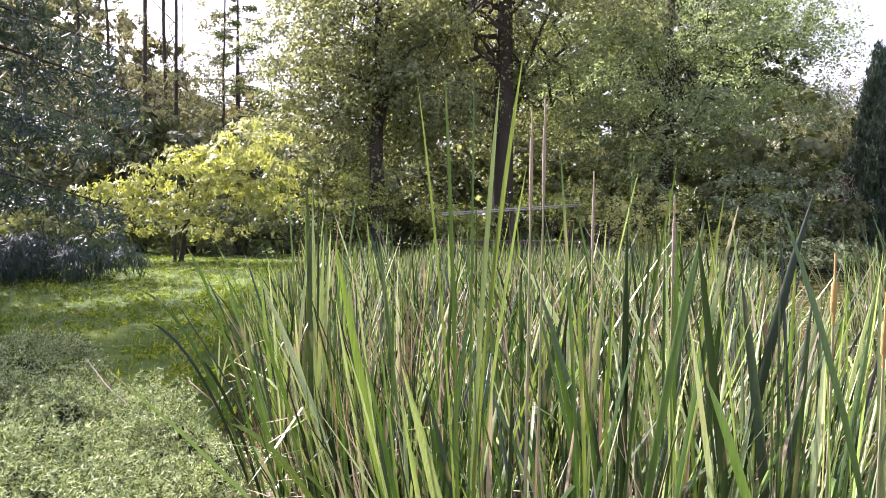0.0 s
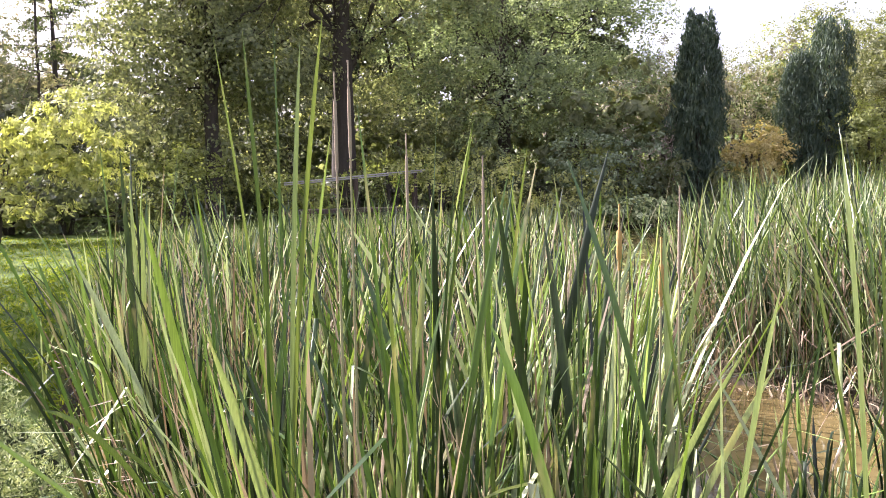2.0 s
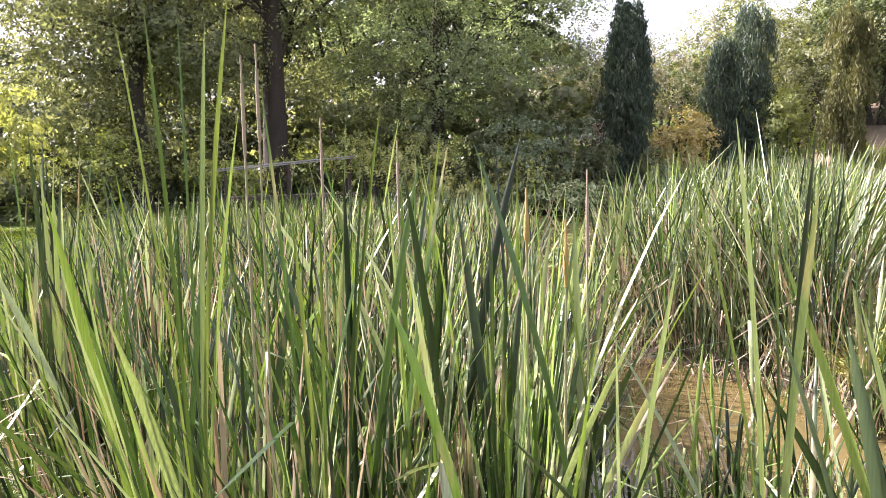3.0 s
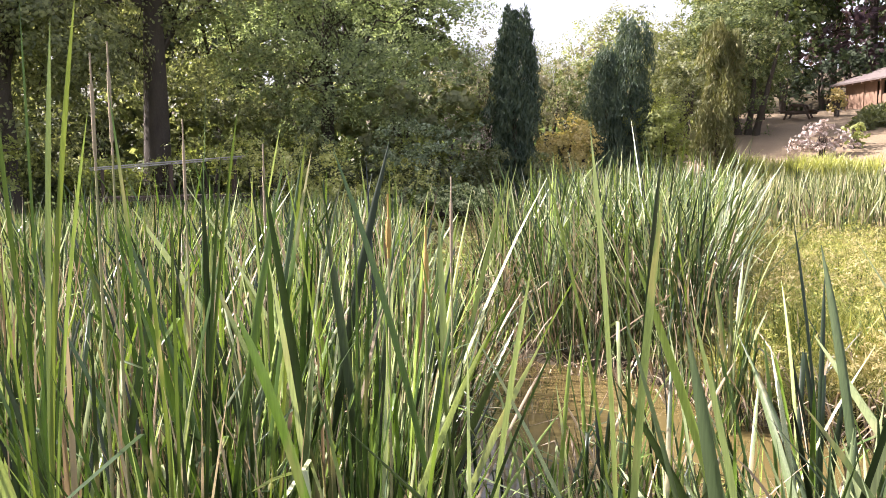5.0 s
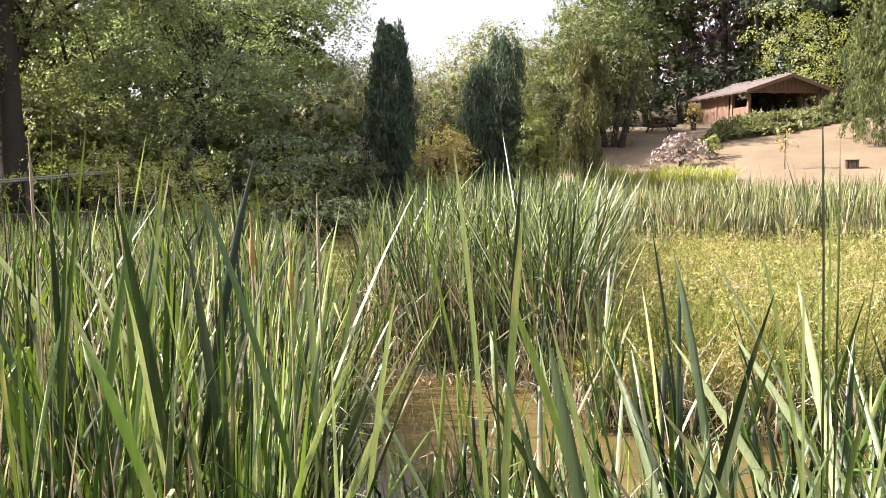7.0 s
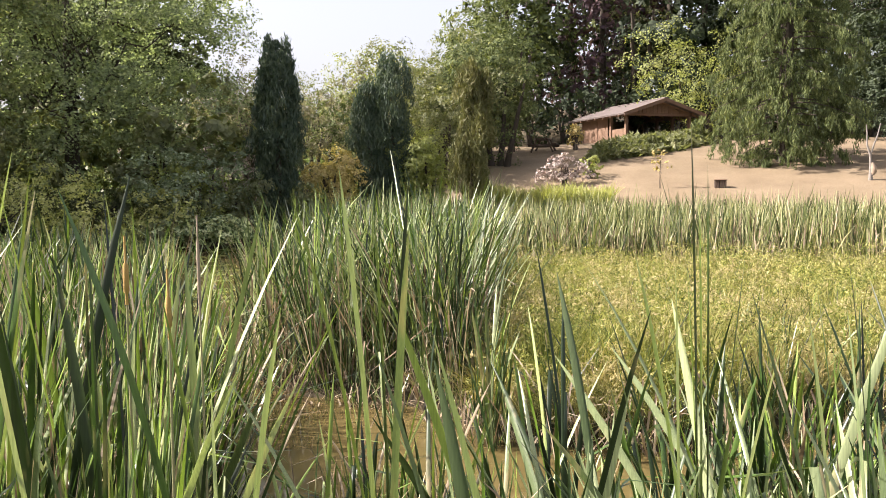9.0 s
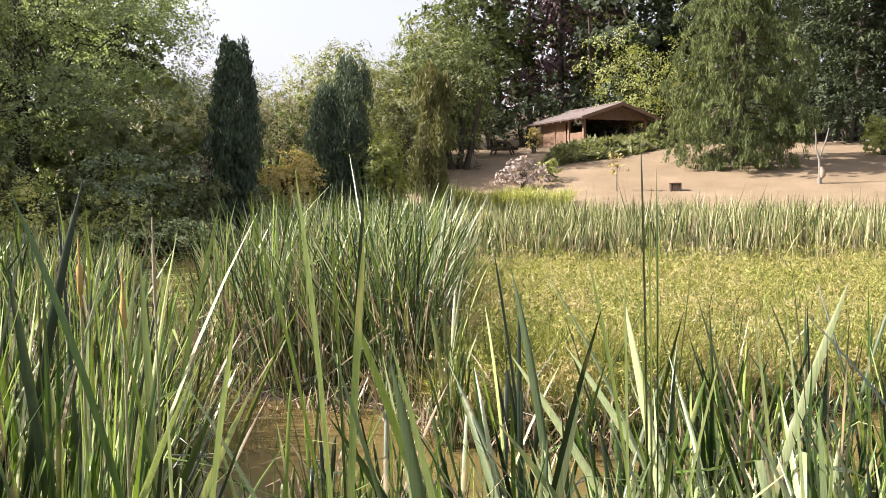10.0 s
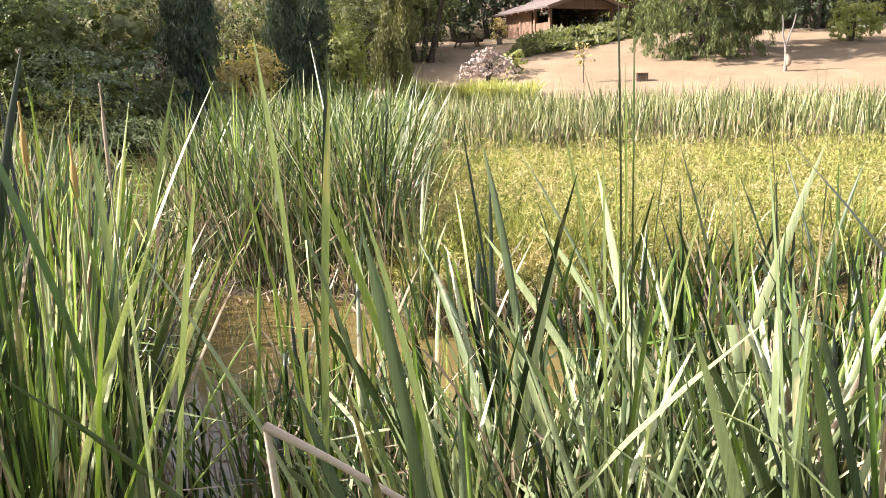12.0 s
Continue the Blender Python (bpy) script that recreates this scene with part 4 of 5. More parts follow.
leaf_variants("green", m_reed_one, 18, 0.007, 0.0135, 31, kink=0.28, bend=0.16)
leaf_variants("grey", m_grey_one, 14, 0.011, 0.02, 32, kink=0.35, lean=0.18)
leaf_variants("dark", m_dark_one, 10, 0.010, 0.018, 34, kink=0.15, lean=0.14)
leaf_variants("dry", m_dry_one, 10, 0.008, 0.015, 33, kink=0.5, lean=0.14)


def spike_mesh(mat, length, r):
    rings = np.array([[0, 0, -0.02], [0, 0, 0], [0, 0, length * 0.08], [0, 0, length * 0.5], [0, 0, length * 0.92], [0, 0, length], [0, 0, length + 0.05]])
    return mesh_np("spike", *tube(rings, [0.003, r * 0.5, r, r * 1.04, r * 0.95, r * 0.4, 0.002], 9), mat)


SPIKES = {"brown": spike_mesh(m_spike, 0.15, 0.0036), "gold": spike_mesh(m_spike_gold, 0.06, 0.0055)}
STALK = mesh_np("stalk", *tube(np.array([[0, 0, 0], [0.004, 0, 0.35], [0.012, 0, 0.7], [0.015, 0, 1.0]]), [0.005, 0.0045, 0.0035, 0.002], 6), m_stalk)


def cattail(rng, x, y, top, kinds, leaves=6, spike=None, tall=1.0, label="green cattail shoot with upright strap leaves", w=1.0, lean=1.0):
    z = float(np.clip(ground_z(x, y), -0.05, 0.5))
    t = thing("cattail", x, y, z, label, "cattail", "cattails at the near water's edge")
    for k in range(leaves):
        key = kinds[rng.integers(len(kinds))]
        me = VARIANTS[key][rng.integers(len(VARIANTS[key]))]
        ob = part("leaf", me, t)
        hh = (top - z) * (rng.uniform(0.62, 0.97) if k else 1.0) * (0.8 if key == "dry" else 1.0)
        ob.location = (rng.normal(0, 0.015), rng.normal(0, 0.015), 0)
        ob.rotation_euler = (0, 0, rng.uniform(0, 2 * math.pi))
        ob.scale = (hh * lean, w, hh)
    if spike:
        st = part("stalk", STALK, t)
        st.scale = (1, 1, top - z - 0.12)
        st.rotation_euler = (0, 0, rng.uniform(0, 6.28))
        sp = part("spike", SPIKES[spike], st, "brown seed spike" if spike == "brown" else "golden flower spike")
        sp.location = (0.015, 0, 1.0)
        sp.scale = (1, 1, 1 / (top - z - 0.12))
    return t


rng = np.random.default_rng(77)
xs, ys = scatter(rng, NEAR, 120)
for x, y in zip(xs, ys):
    r = math.hypot(x, y)
    top = 1.55 + rng.uniform(-0.36, 0.22) + 0.04 * (r - 2)
    cattail(rng, x, y, top, ("green", "green", "green", "grey", "dry") if x < 0.9 else ("green", "grey", "grey", "dry"), 7)
# tall shoots
for x, y, top, kinds, n, spk in [(-0.56, 3.4, 2.06, ("green",), 9, None), (-0.60, 3.5, 2.02, ("green", "grey"), 9, None), (-0.5, 3.5, 2.0, ("green",), 8, None), (-0.66, 3.3, 1.95, ("green", "grey"), 9, None), (-0.53, 3.3, 1.9, ("grey",), 8, None),
                                (0.17, 1.58, 1.9, ("dry",), 5, "brown"), (0.20, 1.66, 1.93, ("dry",), 4, "brown"), (0.38, 2.0, 1.80, ("dry", "green"), 4, "brown"), (0.33, 1.59, 1.95, ("green",), 3, None), (0.70, 1.43, 1.72, ("green",), 5, "gold"), (0.74, 1.36, 1.66, ("green", "grey"), 4, "gold"), (0.92, 1.58, 1.66, ("grey",), 4, "brown"),
                                (0.47, 1.9, 1.84, ("dry",), 5, None), (0.56, 1.9, 1.74, ("green", "dry"), 5, "brown"), (0.10, 1.66, 1.86, ("dry", "green"), 5, None), (0.66, 1.5, 1.8, ("green",), 4, None), (0.78, 1.45, 1.78, ("green",), 4, None)]:
    cattail(rng, x, y, top, kinds, n, spk, label="tall cattail shoot rising over the others", lean=0.35, w=1.0)


def strap(parent, base, tip, width, mat, bow=0.0, side=0.0, face=0.6, name="leaf"):
    """One long leaf from its foot to its tip; bow lifts its middle, side pushes it out."""
    o = parent.location
    p0 = np.array(base, float) - np.array(o)
    p2 = np.array(tip, float) - np.array(o)
    s = (np.linspace(0, 1, 13) ** 0.7)[:, None]
    if bow >= 0.2:
        p1 = p0 * 0.45 + p2 * 0.55 + np.array([side, 0, bow])
        c = (1 - s) ** 2 * p0 + 2 * s * (1 - s) * p1 + s ** 2 * p2
    else:
        c = p0 + (p2 - p0) * np.concatenate([s ** 2.6, s ** 2.6, s], axis=1)
    d = np.gradient(c, axis=0)
    d /= np.linalg.norm(d, axis=1, keepdims=True)
    ref = np.array([math.cos(face), math.sin(face), 0.15])
    w = np.cross(d, ref)
    w /= np.linalg.norm(w, axis=1, keepdims=True)
    nrm = np.cross(w, d)
    prof = (np.clip(0.55 + 1.8 * s, 0, 1) * np.clip((1 - s) * 11.0, 0.03, 1) ** 0.7) * width * 0.7
    v = np.stack([c - w * prof * 0.5, c + nrm * prof * 0.16, c + w * prof * 0.5], 1).reshape(-1, 3)
    i = np.arange(12)[:, None] * 3 + np.arange(2)[None, :]
    f = np.stack([i, i + 1, i + 4, i + 3], -1).reshape(-1, 4)
    return part(name, mesh_np(name, v, f, mat), parent)


def clump(x, y, label, leaves, mat):
    z = float(np.clip(ground_z(x, y), -0.05, 0.5))
    t = thing("cattail", x, y, z, label, "cattail", "cattails at the near water's edge")
    for k, (tx, ty, tz, w, bow) in enumerate(leaves):
        strap(t, (x + 0.012 * math.sin(k * 2.1), y + 0.012 * math.cos(k * 2.1), z), (tx, ty, tz), w, mat[k % len(mat)] if isinstance(mat, tuple) else mat, bow, face=-1.2 + 0.35 * math.sin(k * 1.7))
    return t


clump(0.05, 1.62, "tall bright green cattail shoot over the others", [(0.0, 1.60, 2.07, 0.012, 0.05), (0.06, 1.62, 2.08, 0.009, 0), (0.155, 1.59, 2.09, 0.014, 0.12), (0.11, 1.60, 2.04, 0.014, 0.1), (-0.055, 1.60, 2.05, 0.008, 0.1), (0.165, 1.59, 1.87, 0.012, 0.05)], (m_bright_one, m_reed_one, m_bright_one, m_grey_one))
clump(0.27, 1.38, "bright green cattail shoot with leaning leaves", [(0.2, 1.39, 1.90, 0.010, 0.05), (0.29, 1.36, 1.72, 0.012, 0.05)], (m_reed_one, m_bright_one))
clump(0.31, 1.5, "bright green cattail shoot with leaning leaves", [(0.42, 1.44, 1.88, 0.011, 0.15), (0.39, 1.46, 1.80, 0.013, 0.1), (0.25, 1.5, 1.7, 0.012, 0.1)], (m_bright_one, m_reed_one))
clump(0.54, 1.85, "green cattail shoot with broad leaves", [(0.63, 1.79, 1.84, 0.013, 0.1), (0.5, 1.8, 1.74, 0.014, 0.1)], (m_bright_one, m_grey_one))
clump(0.82, 1.28, "green cattail shoot with a leaf leaning over", [(0.58, 1.38, 1.80, 0.022, 0.1), (0.72, 1.3, 1.62, 0.02, 0.1), (0.9, 1.2, 1.58, 0.022, 0.05)], (m_reed_one, m_bright_one, m_grey_one))
clump(1.20, 1.3, "broad grey-green cattail leaves spread like a fan", [(1.15, 1.39, 1.84, 0.027, 0.05), (1.03, 1.39, 1.79, 0.03, 0.1), (1.27, 1.30, 1.81, 0.025, 0.1), (1.17, 1.17, 1.71, 0.03, 0.1), (1.22, 1.36, 1.74, 0.022, 0.02)], (m_grey_one, m_bright_one, m_reed_one))
clump(1.89, 0.96, "tall dark cattail shoot at the open water", [(1.85, 0.98, 1.94, 0.028, 0), (1.89, 0.96, 1.84, 0.028, 0), (1.92, 1.0, 1.76, 0.024, 0.02), (1.79, 1.09, 1.63, 0.022, 0.1), (1.94, 0.89, 1.63, 0.022, 0.1), (1.87, 1.0, 1.6, 0.02, 0.05)], m_reed_one)
clump(2.10, 0.62, "dark cattail shoot at the open water", [(2.03, 0.70, 1.66, 0.018, 0), (2.08, 0.58, 1.5, 0.02, 0.05), (2.16, 0.66, 1.45, 0.02, 0.05)], m_reed_one)
clump(1.46, 0.72, "broad grey-green cattail shoot at the near edge", [(1.47, 0.76, 1.64, 0.026, 0), (1.39, 0.84, 1.5, 0.028, 0.1), (1.56, 0.60, 1.52, 0.028, 0.1), (1.44, 0.62, 1.42, 0.03, 0.1)], (m_grey_one, m_reed_one, m_grey_one, m_bright_one))
clump(1.52, 0.40, "broad grey-green cattail shoot at the near edge", [(1.36, 0.55, 1.63, 0.03, 0.12), (1.58, 0.5, 1.58, 0.026, 0.02), (1.62, 0.40, 1.48, 0.026, 0.05), (1.44, 0.36, 1.4, 0.03, 0.1), (1.3, 0.5, 1.3, 0.03, 0.2)], m_grey_one)
clump(1.46, -0.12, "grey-green cattail leaf arching over the near reeds", [(1.25, 0.34, 1.64, 0.024, 0.15), (1.21, 0.42, 1.27, 0.024, 0.45)], m_reed_one)
clump(1.46, 0.62, "pale dry cattail leaf lying across the others", [(1.17, 0.96, 1.26, 0.012, 0.45), (1.3, 0.9, 1.1, 0.014, 0.3)], m_dry_one)
clump(0.66, 0.97, "cattail leaf bent over sideways", [(0.34, 1.02, 1.57, 0.022, 0.40), (0.7, 1.05, 1.5, 0.02, 0.05)], m_reed_one)
clump(-0.58, 3.25, "dark cattail leaves arching out over the lawn", [(-1.12, 3.0, 1.46, 0.016, 0.55), (-1.1, 3.02, 1.34, 0.016, 0.5), (-1.0, 3.14, 1.62, 0.016, 0.45), (-0.95, 3.1, 1.2, 0.018, 0.4), (-0.86, 3.2, 1.5, 0.017, 0.3)], m_dark_one)
clump(-0.02, 2.48, "yellow-green cattail leaf arching low over the juniper", [(-0.64, 2.42, 1.12, 0.022, 0.45), (-0.45, 2.4, 1.0, 0.018, 0.4), (-0.3, 2.5, 0.85, 0.018, 0.3)], m_bright_one)
clump(-1.72, 6.2, "small tuft of reed at the lawn's edge", [(-1.62, 6.2, 0.72, 0.018, 0.1), (-1.8, 6.15, 0.68, 0.018, 0.1), (-1.72, 6.2, 0.8, 0.016, 0)], m_reed_one)
clump(-1.45, 6.1, "small tuft of reed at the lawn's edge", [(-1.37, 6.1, 0.78, 0.018, 0.1), (-1.5, 6.05, 0.76, 0.018, 0.1), (-1.44, 6.1, 0.85, 0.016, 0)], m_reed_one)

m_twig = solid("dead_twig", (0.15, 0.11, 0.085), (0.26, 0.20, 0.16), 25, 0.8, 0.4, 0.002)
m_tan = solid("dead_stalk", (0.30, 0.23, 0.19), (0.46, 0.38, 0.32), 25, 0.8, 0.4, 0.002)
st = thing("dead_stalk", 1.0, 1.07, -0.05, "pale dead cattail stalk snapped and hanging over", "stalk")
part("stem", mesh_np("stem", *tube([[0, 0, 0], [-0.03, 0.0, 0.6], [-0.09, -0.02, 1.20]], [0.009, 0.008, 0.007], 8), m_tan), st)
part("broken_top", mesh_np("broken_top", *tube([[-0.095, -0.02, 1.21], [0.0, -0.08, 1.13], [0.22, -0.22, 0.93], [0.42, -0.36, 0.74]], [0.009, 0.007, 0.006, 0.004], 8), m_tan), st)
st = thing("dead_stalk", -2.0, 4.75, 0.35, "long dead twig sticking out of the juniper", "stalk")
part("stem", mesh_np("stem", *tube([[0.95, -1.0, 0.05], [0.45, -0.45, 0.22], [0, 0, 0.36], [-0.25, 0.3, 0.46]], [0.007, 0.006, 0.005, 0.003], 7), m_twig), st)
st = thing("dead_stalk", -3.6, 6.6, 0.4, "dead grey twig sticking out of the juniper", "stalk")
part("stem", mesh_np("stem", *tube([[-0.5, -0.35, 0.05], [0, 0, 0.2], [0.55, 0.3, 0.5]], [0.01, 0.008, 0.004], 7), m_twig), st)

# lower grey-green shoots at the right edge of the water
xs, ys = scatter(rng, RIGHT, 80)
for x, y in zip(xs, ys):
    cattail(rng, x, y, 1.20 + rng.uniform(-0.35, 0.36), ("grey", "grey", "grey", "green", "dry"), 6, label="grey-green cattail shoot with leaning strap leaves", lean=1.5, w=1.0)
xs, ys = scatter(rng, [(1.1, 1.3), (1.5, 1.4), (2.2, 1.7), (2.6, 2.6), (2.2, 3.0), (1.6, 2.4)], 30)
for x, y in zip(xs, ys):
    cattail(rng, x, y, 0.95 + rng.uniform(-0.35, 0.35), ("grey", "green", "dry"), 4, label="sparse cattail shoot standing in open water")
for x, y, top in [(3.95, 3.9, 1.22), (4.0, 3.97, 1.1), (3.88, 3.84, 1.0), (3.93, 4.02, 1.3), (4.03, 3.85, 0.9)]:
    cattail(rng, x, y, top, ("green", "green", "grey"), 8, label="small dark clump of cattail at the bank", w=1.4)
# taller shoots in the middle of the near reeds
for k in range(11):
    x, y = polar(rng.uniform(21, 26), rng.uniform(1.6, 2.3))
    cattail(rng, x, y, rng.uniform(1.68, 1.86), ("green", "grey", "green"), 6, label="tall grey-green cattail shoot among the near reeds", w=1.0, lean=0.8)
for k in range(8):
    x, y = polar(rng.uniform(11, 18), rng.uniform(1.55, 2.1))
    cattail(rng, x, y, rng.uniform(1.66, 1.84), ("green", "dark", "green"), 6, label="tall dark green cattail shoot among the near reeds", w=1.1, lean=1.0)
# leaning leaves that hide the far side of the water
WATER_SIDE = [polar(51, 1.9), polar(60, 1.8), polar(72, 1.9), polar(72, 3.0), polar(60, 3.1), polar(52, 3.0)]
WATER_FAR = [polar(63, 2.6), polar(80, 2.3), polar(80, 4.2), polar(64, 4.3)]
reed_stuff("cattail_leaves", "crossing grey-green cattail leaves in the open water", 719, WATER_SIDE, 62, 7, 0.65, 1.15, 0.0165, m_grey, 8, 0.2, lean=0.3, across=3, kink=0.3)
reed_stuff("cattail_leaves", "green cattail leaves further along the water", 720, WATER_FAR, 75, 8, 0.8, 1.4, 0.016, m_reed, 7, 0.16, lean=0.24, across=3, kink=0.2)
# dark shoots standing before the marsh grass
for k in range(20):
    x, y = polar(rng.uniform(50, 66), rng.uniform(2.6, 3.6))
    cattail(rng, x, y, rng.uniform(0.95, 1.52), ("dark", "dark", "green", "dry"), 6, label="dark cattail shoot before the marsh grass", w=1.25, lean=1.2)


# ---- marsh grass on the bank ----
def grass_stuff(name, label, seed, poly, n, h0, h1, w, mat, seg=4, bend=0.35, zoff=0.0):
    rng = np.random.default_rng(seed)
    x, y = scatter(rng, poly, n)
    n = len(x)
    h = rng.uniform(h0, h1, n) * (1 + 0.25 * ripple(x, y, 1.7, 801)) * (np.clip(0.5 + edge_dist(BANK, x, y) / 1.3, 0.35, 1) if name == "marsh_grass" else 1.0)
    base = np.stack([x, y, ground_z(x, y) + zoff], -1)
    v, f = blade_arrays(rng, base, h, rng.uniform(0.7, 1.3, n) * w, np.abs(rng.normal(0, 0.25, n)), np.abs(rng.normal(bend, 0.25, n)), seg=seg)
    tagged(new(name, mesh_np(name, v, f, mat)), label, "grass", kind="stuff")


MOUND_NEAR = [(4.15, 4.4), (4.05, 3.95), (4.35, 3.45), (4.8, 2.98), (6.1, 2.75), (8.2, 1.8), (9, 4.5), (7.2, 6.6), (5.1, 5.1)]
MOUND_FAR = [(5.1, 5.1), (7.2, 6.4), (9, 4.4), (8.2, 1.8), (14, 0.6), (18, 1), (16, 6), (13, 9.6), (10.5, 11.2), (6.7, 7.2)]
grass_stuff("marsh_grass", "fluffy yellow-green marsh grass on the bank", 801, MOUND_NEAR, 7500, 0.25, 0.6, 0.006, m_sedge, 4, 0.3)
grass_stuff("marsh_grass", "yellow-green marsh grass towards the far reeds", 802, MOUND_FAR, 6000, 0.25, 0.55, 0.010, m_sedge, 3, 0.3)
grass_stuff("pale_grass", "yellow dry grass strip behind the reeds", 804, [polar(43, 32.4), polar(52, 32.4), polar(52, 33.8), polar(43, 33.8)], 3200, 0.35, 0.85, 0.022, m_yellow, 3, 0.3)


def seed_heads(name, label, seed, poly, tufts, per, spread, size, h0, h1, mat=None, category="grass"):
    rng = np.random.default_rng(seed)
    x, y = scatter(rng, poly, tufts)
    n = len(x)
    z = ground_z(x, y) + rng.uniform(h0, h1, n) * (1 + 0.25 * ripple(x, y, 1.7, 801)) * np.clip(0.5 + edge_dist(BANK, x, y) / 1.3, 0.35, 1)
    i = np.repeat(np.arange(n), per)
    dome = rng.normal(0, 1, (n * per, 3))
    dome[:, 2] = np.abs(dome[:, 2]) - 0.1
    dome /= np.linalg.norm(dome, axis=1, keepdims=True)
    r = (spread * rng.uniform(0.5, 1.5, n))[i] * rng.uniform(0.5, 1.1, n * per)
    p = np.stack([x, y, z], -1)[i] + dome * r[:, None] * np.array([1, 1, 0.8])
    tagged(new(name, mesh_np(name, *leaf_cloud(rng, p, size, 4.5, 0.1, -0.3, normals=dome), mat or (m_seed if seed > 822 else m_sedge), False)), label, category, kind="stuff")


def hummocks(name, label, seed, poly, n, blades, r, h0, h1, w, mat, seg=4):
    """Tussocks of fine grass: blades that arch outwards from each centre, with hollows between."""
    rng = np.random.default_rng(seed)
    cx, cy = scatter(rng, poly, n)
    n = len(cx)
    hh = rng.uniform(h0, h1, n) * (1 + 0.3 * ripple(cx, cy, 1.7, 801)) * np.clip(0.55 + edge_dist(BANK, cx, cy) / 1.3, 0.4, 1)
    i = np.repeat(np.arange(n), blades)
    m = len(i)
    az = rng.uniform(0, 2 * np.pi, m)
    q = r * rng.uniform(0, 0.6, m)
    x, y = cx[i] + np.cos(az) * q, cy[i] + np.sin(az) * q
    base = np.stack([x, y, ground_z(x, y)], -1)
    v, f = blade_arrays(rng, base, hh[i] * rng.uniform(0.6, 1.08, m), rng.uniform(0.7, 1.3, m) * w, np.abs(rng.normal(0.12, 0.16, m)), np.abs(rng.normal(0.75, 0.3, m)), seg=seg, az=az + rng.normal(0, 0.5, m))
    tagged(new(name, mesh_np(name, v, f, mat)), label, "grass", kind="stuff")


hummocks("grass_hummocks", "arching tussocks of yellow-green marsh grass", 811, MOUND_NEAR, 520, 26, 0.35, 0.28, 0.58, 0.0055, m_sedge)
hummocks("grass_hummocks", "arching tussocks of marsh grass towards the far reeds", 812, MOUND_FAR, 700, 13, 0.45, 0.28, 0.55, 0.010, m_sedge, 3)
seed_heads("grass_tufts", "fine leafy tops of the marsh grass in soft clumps", 821, MOUND_NEAR, 1900, 34, 0.10, 0.008, 0.15, 0.62)
seed_heads("grass_tufts", "fine leafy tops of the farther marsh grass", 822, MOUND_FAR, 2600, 24, 0.15, 0.012, 0.15, 0.54)
seed_heads("seed_heads", "pale seed heads over the marsh grass", 823, MOUND_NEAR, 700, 10, 0.08, 0.008, 0.5, 0.75)
reed_stuff("bank_sedge", "green sedge leaves scattered through the marsh grass", 824, MOUND_NEAR, 260, 6, 0.3, 0.75, 0.009, m_reed, 4, 0.2, lean=0.35, kink=0.2)
LAWN = [(-1.2, 5.5), (-2.4, 10), (-3.0, 15), (-2, 19), (-8, 22), (-14, 20), (-10, 10), (-5, 6)]
grass_stuff("lawn_grass", "short green lawn grass", 803, LAWN, 18000, 0.03, 0.09, 0.008, m_turf, 2, 0.7)
seed_heads("lawn_weeds", "low broad-leaved weeds in the lawn", 831, LAWN, 1500, 12, 0.09, 0.02, 0.0, 0.02, m_turf)
seed_heads("lawn_weeds", "taller weeds at the lawn's edge by the reeds", 832, [(-1.5, 6.2), (-2.5, 10), (-3.2, 14), (-3.9, 14), (-3.4, 10), (-2.4, 6.4)], 110, 14, 0.10, 0.022, 0.0, 0.06, m_turf)


# ---- creeping juniper by the lawn ----
def juniper_bed(name, label, seed, poly, plates, size, rise, mat, leaf, twigs=13, per=22):
    """Feathery fans of foliage, one over another like shingles, with dark gaps between them."""
    rng = np.random.default_rng(seed)
    x, y = scatter(rng, poly, plates)
    n = len(x)
    wave = ripple(x * 0.8 + y * 0.5, y - 0.4 * x, 2.6, seed)
    top = rise * (np.clip(0.6 + 0.5 * wave, 0.05, 1.5) + rng.uniform(-0.12, 0.12, n)) * np.clip(edge_dist(poly, x, y) / 0.4, 0.35, 1)
    az = rng.normal(-0.5, 0.55, n)
    i = np.repeat(np.arange(n), twigs)
    m = len(i)
    fan = az[i] + rng.normal(0, 0.62, m)
    ln = (size * rng.uniform(0.55, 1.4, n))[i] * rng.uniform(0.6, 1.1, m)
    ox, oy = rng.normal(0, size * 0.28, m), rng.normal(0, size * 0.28, m)
    lift = rng.uniform(0.25, 0.75, m)
    j = np.repeat(np.arange(m), per)
    u = np.tile(np.linspace(0, 1, per), m)
    side = rng.choice([-1.0, 1.0], m * per) * ln[j] * 0.20 * (1.08 - u) * rng.uniform(0.2, 1.0, m * per)
    along = ln[j] * u + np.abs(side) * 0.6
    p = np.stack([x[i][j] + ox[j] + np.cos(fan[j]) * along - np.sin(fan[j]) * side,
                  y[i][j] + oy[j] + np.sin(fan[j]) * along + np.cos(fan[j]) * side,
                  ground_z(x, y)[i][j] + np.clip(top, 0.02, 2)[i][j] + ln[j] * (lift[j] * u - 0.55 * u ** 2.2) - np.abs(side) * 0.25], -1)
    p[:, 2] += 0.3 * size * ripple(p[:, 0], p[:, 1], 5.5 / size, 3)
    tagged(new(name, mesh_np(name, *leaf_cloud(rng, p, leaf, 3.2, 0.2, -0.5), mat, False)), label, "juniper", kind="stuff")


JUN = [(-0.5, 2.5), (-0.45, 3.3), (-0.95, 4.2), (-1.7, 4.95), (-2.9, 5.55), (-3.9, 5.8), (-3.9, 5.0), (-2.4, 3.2), (-1.5, 2.4)]


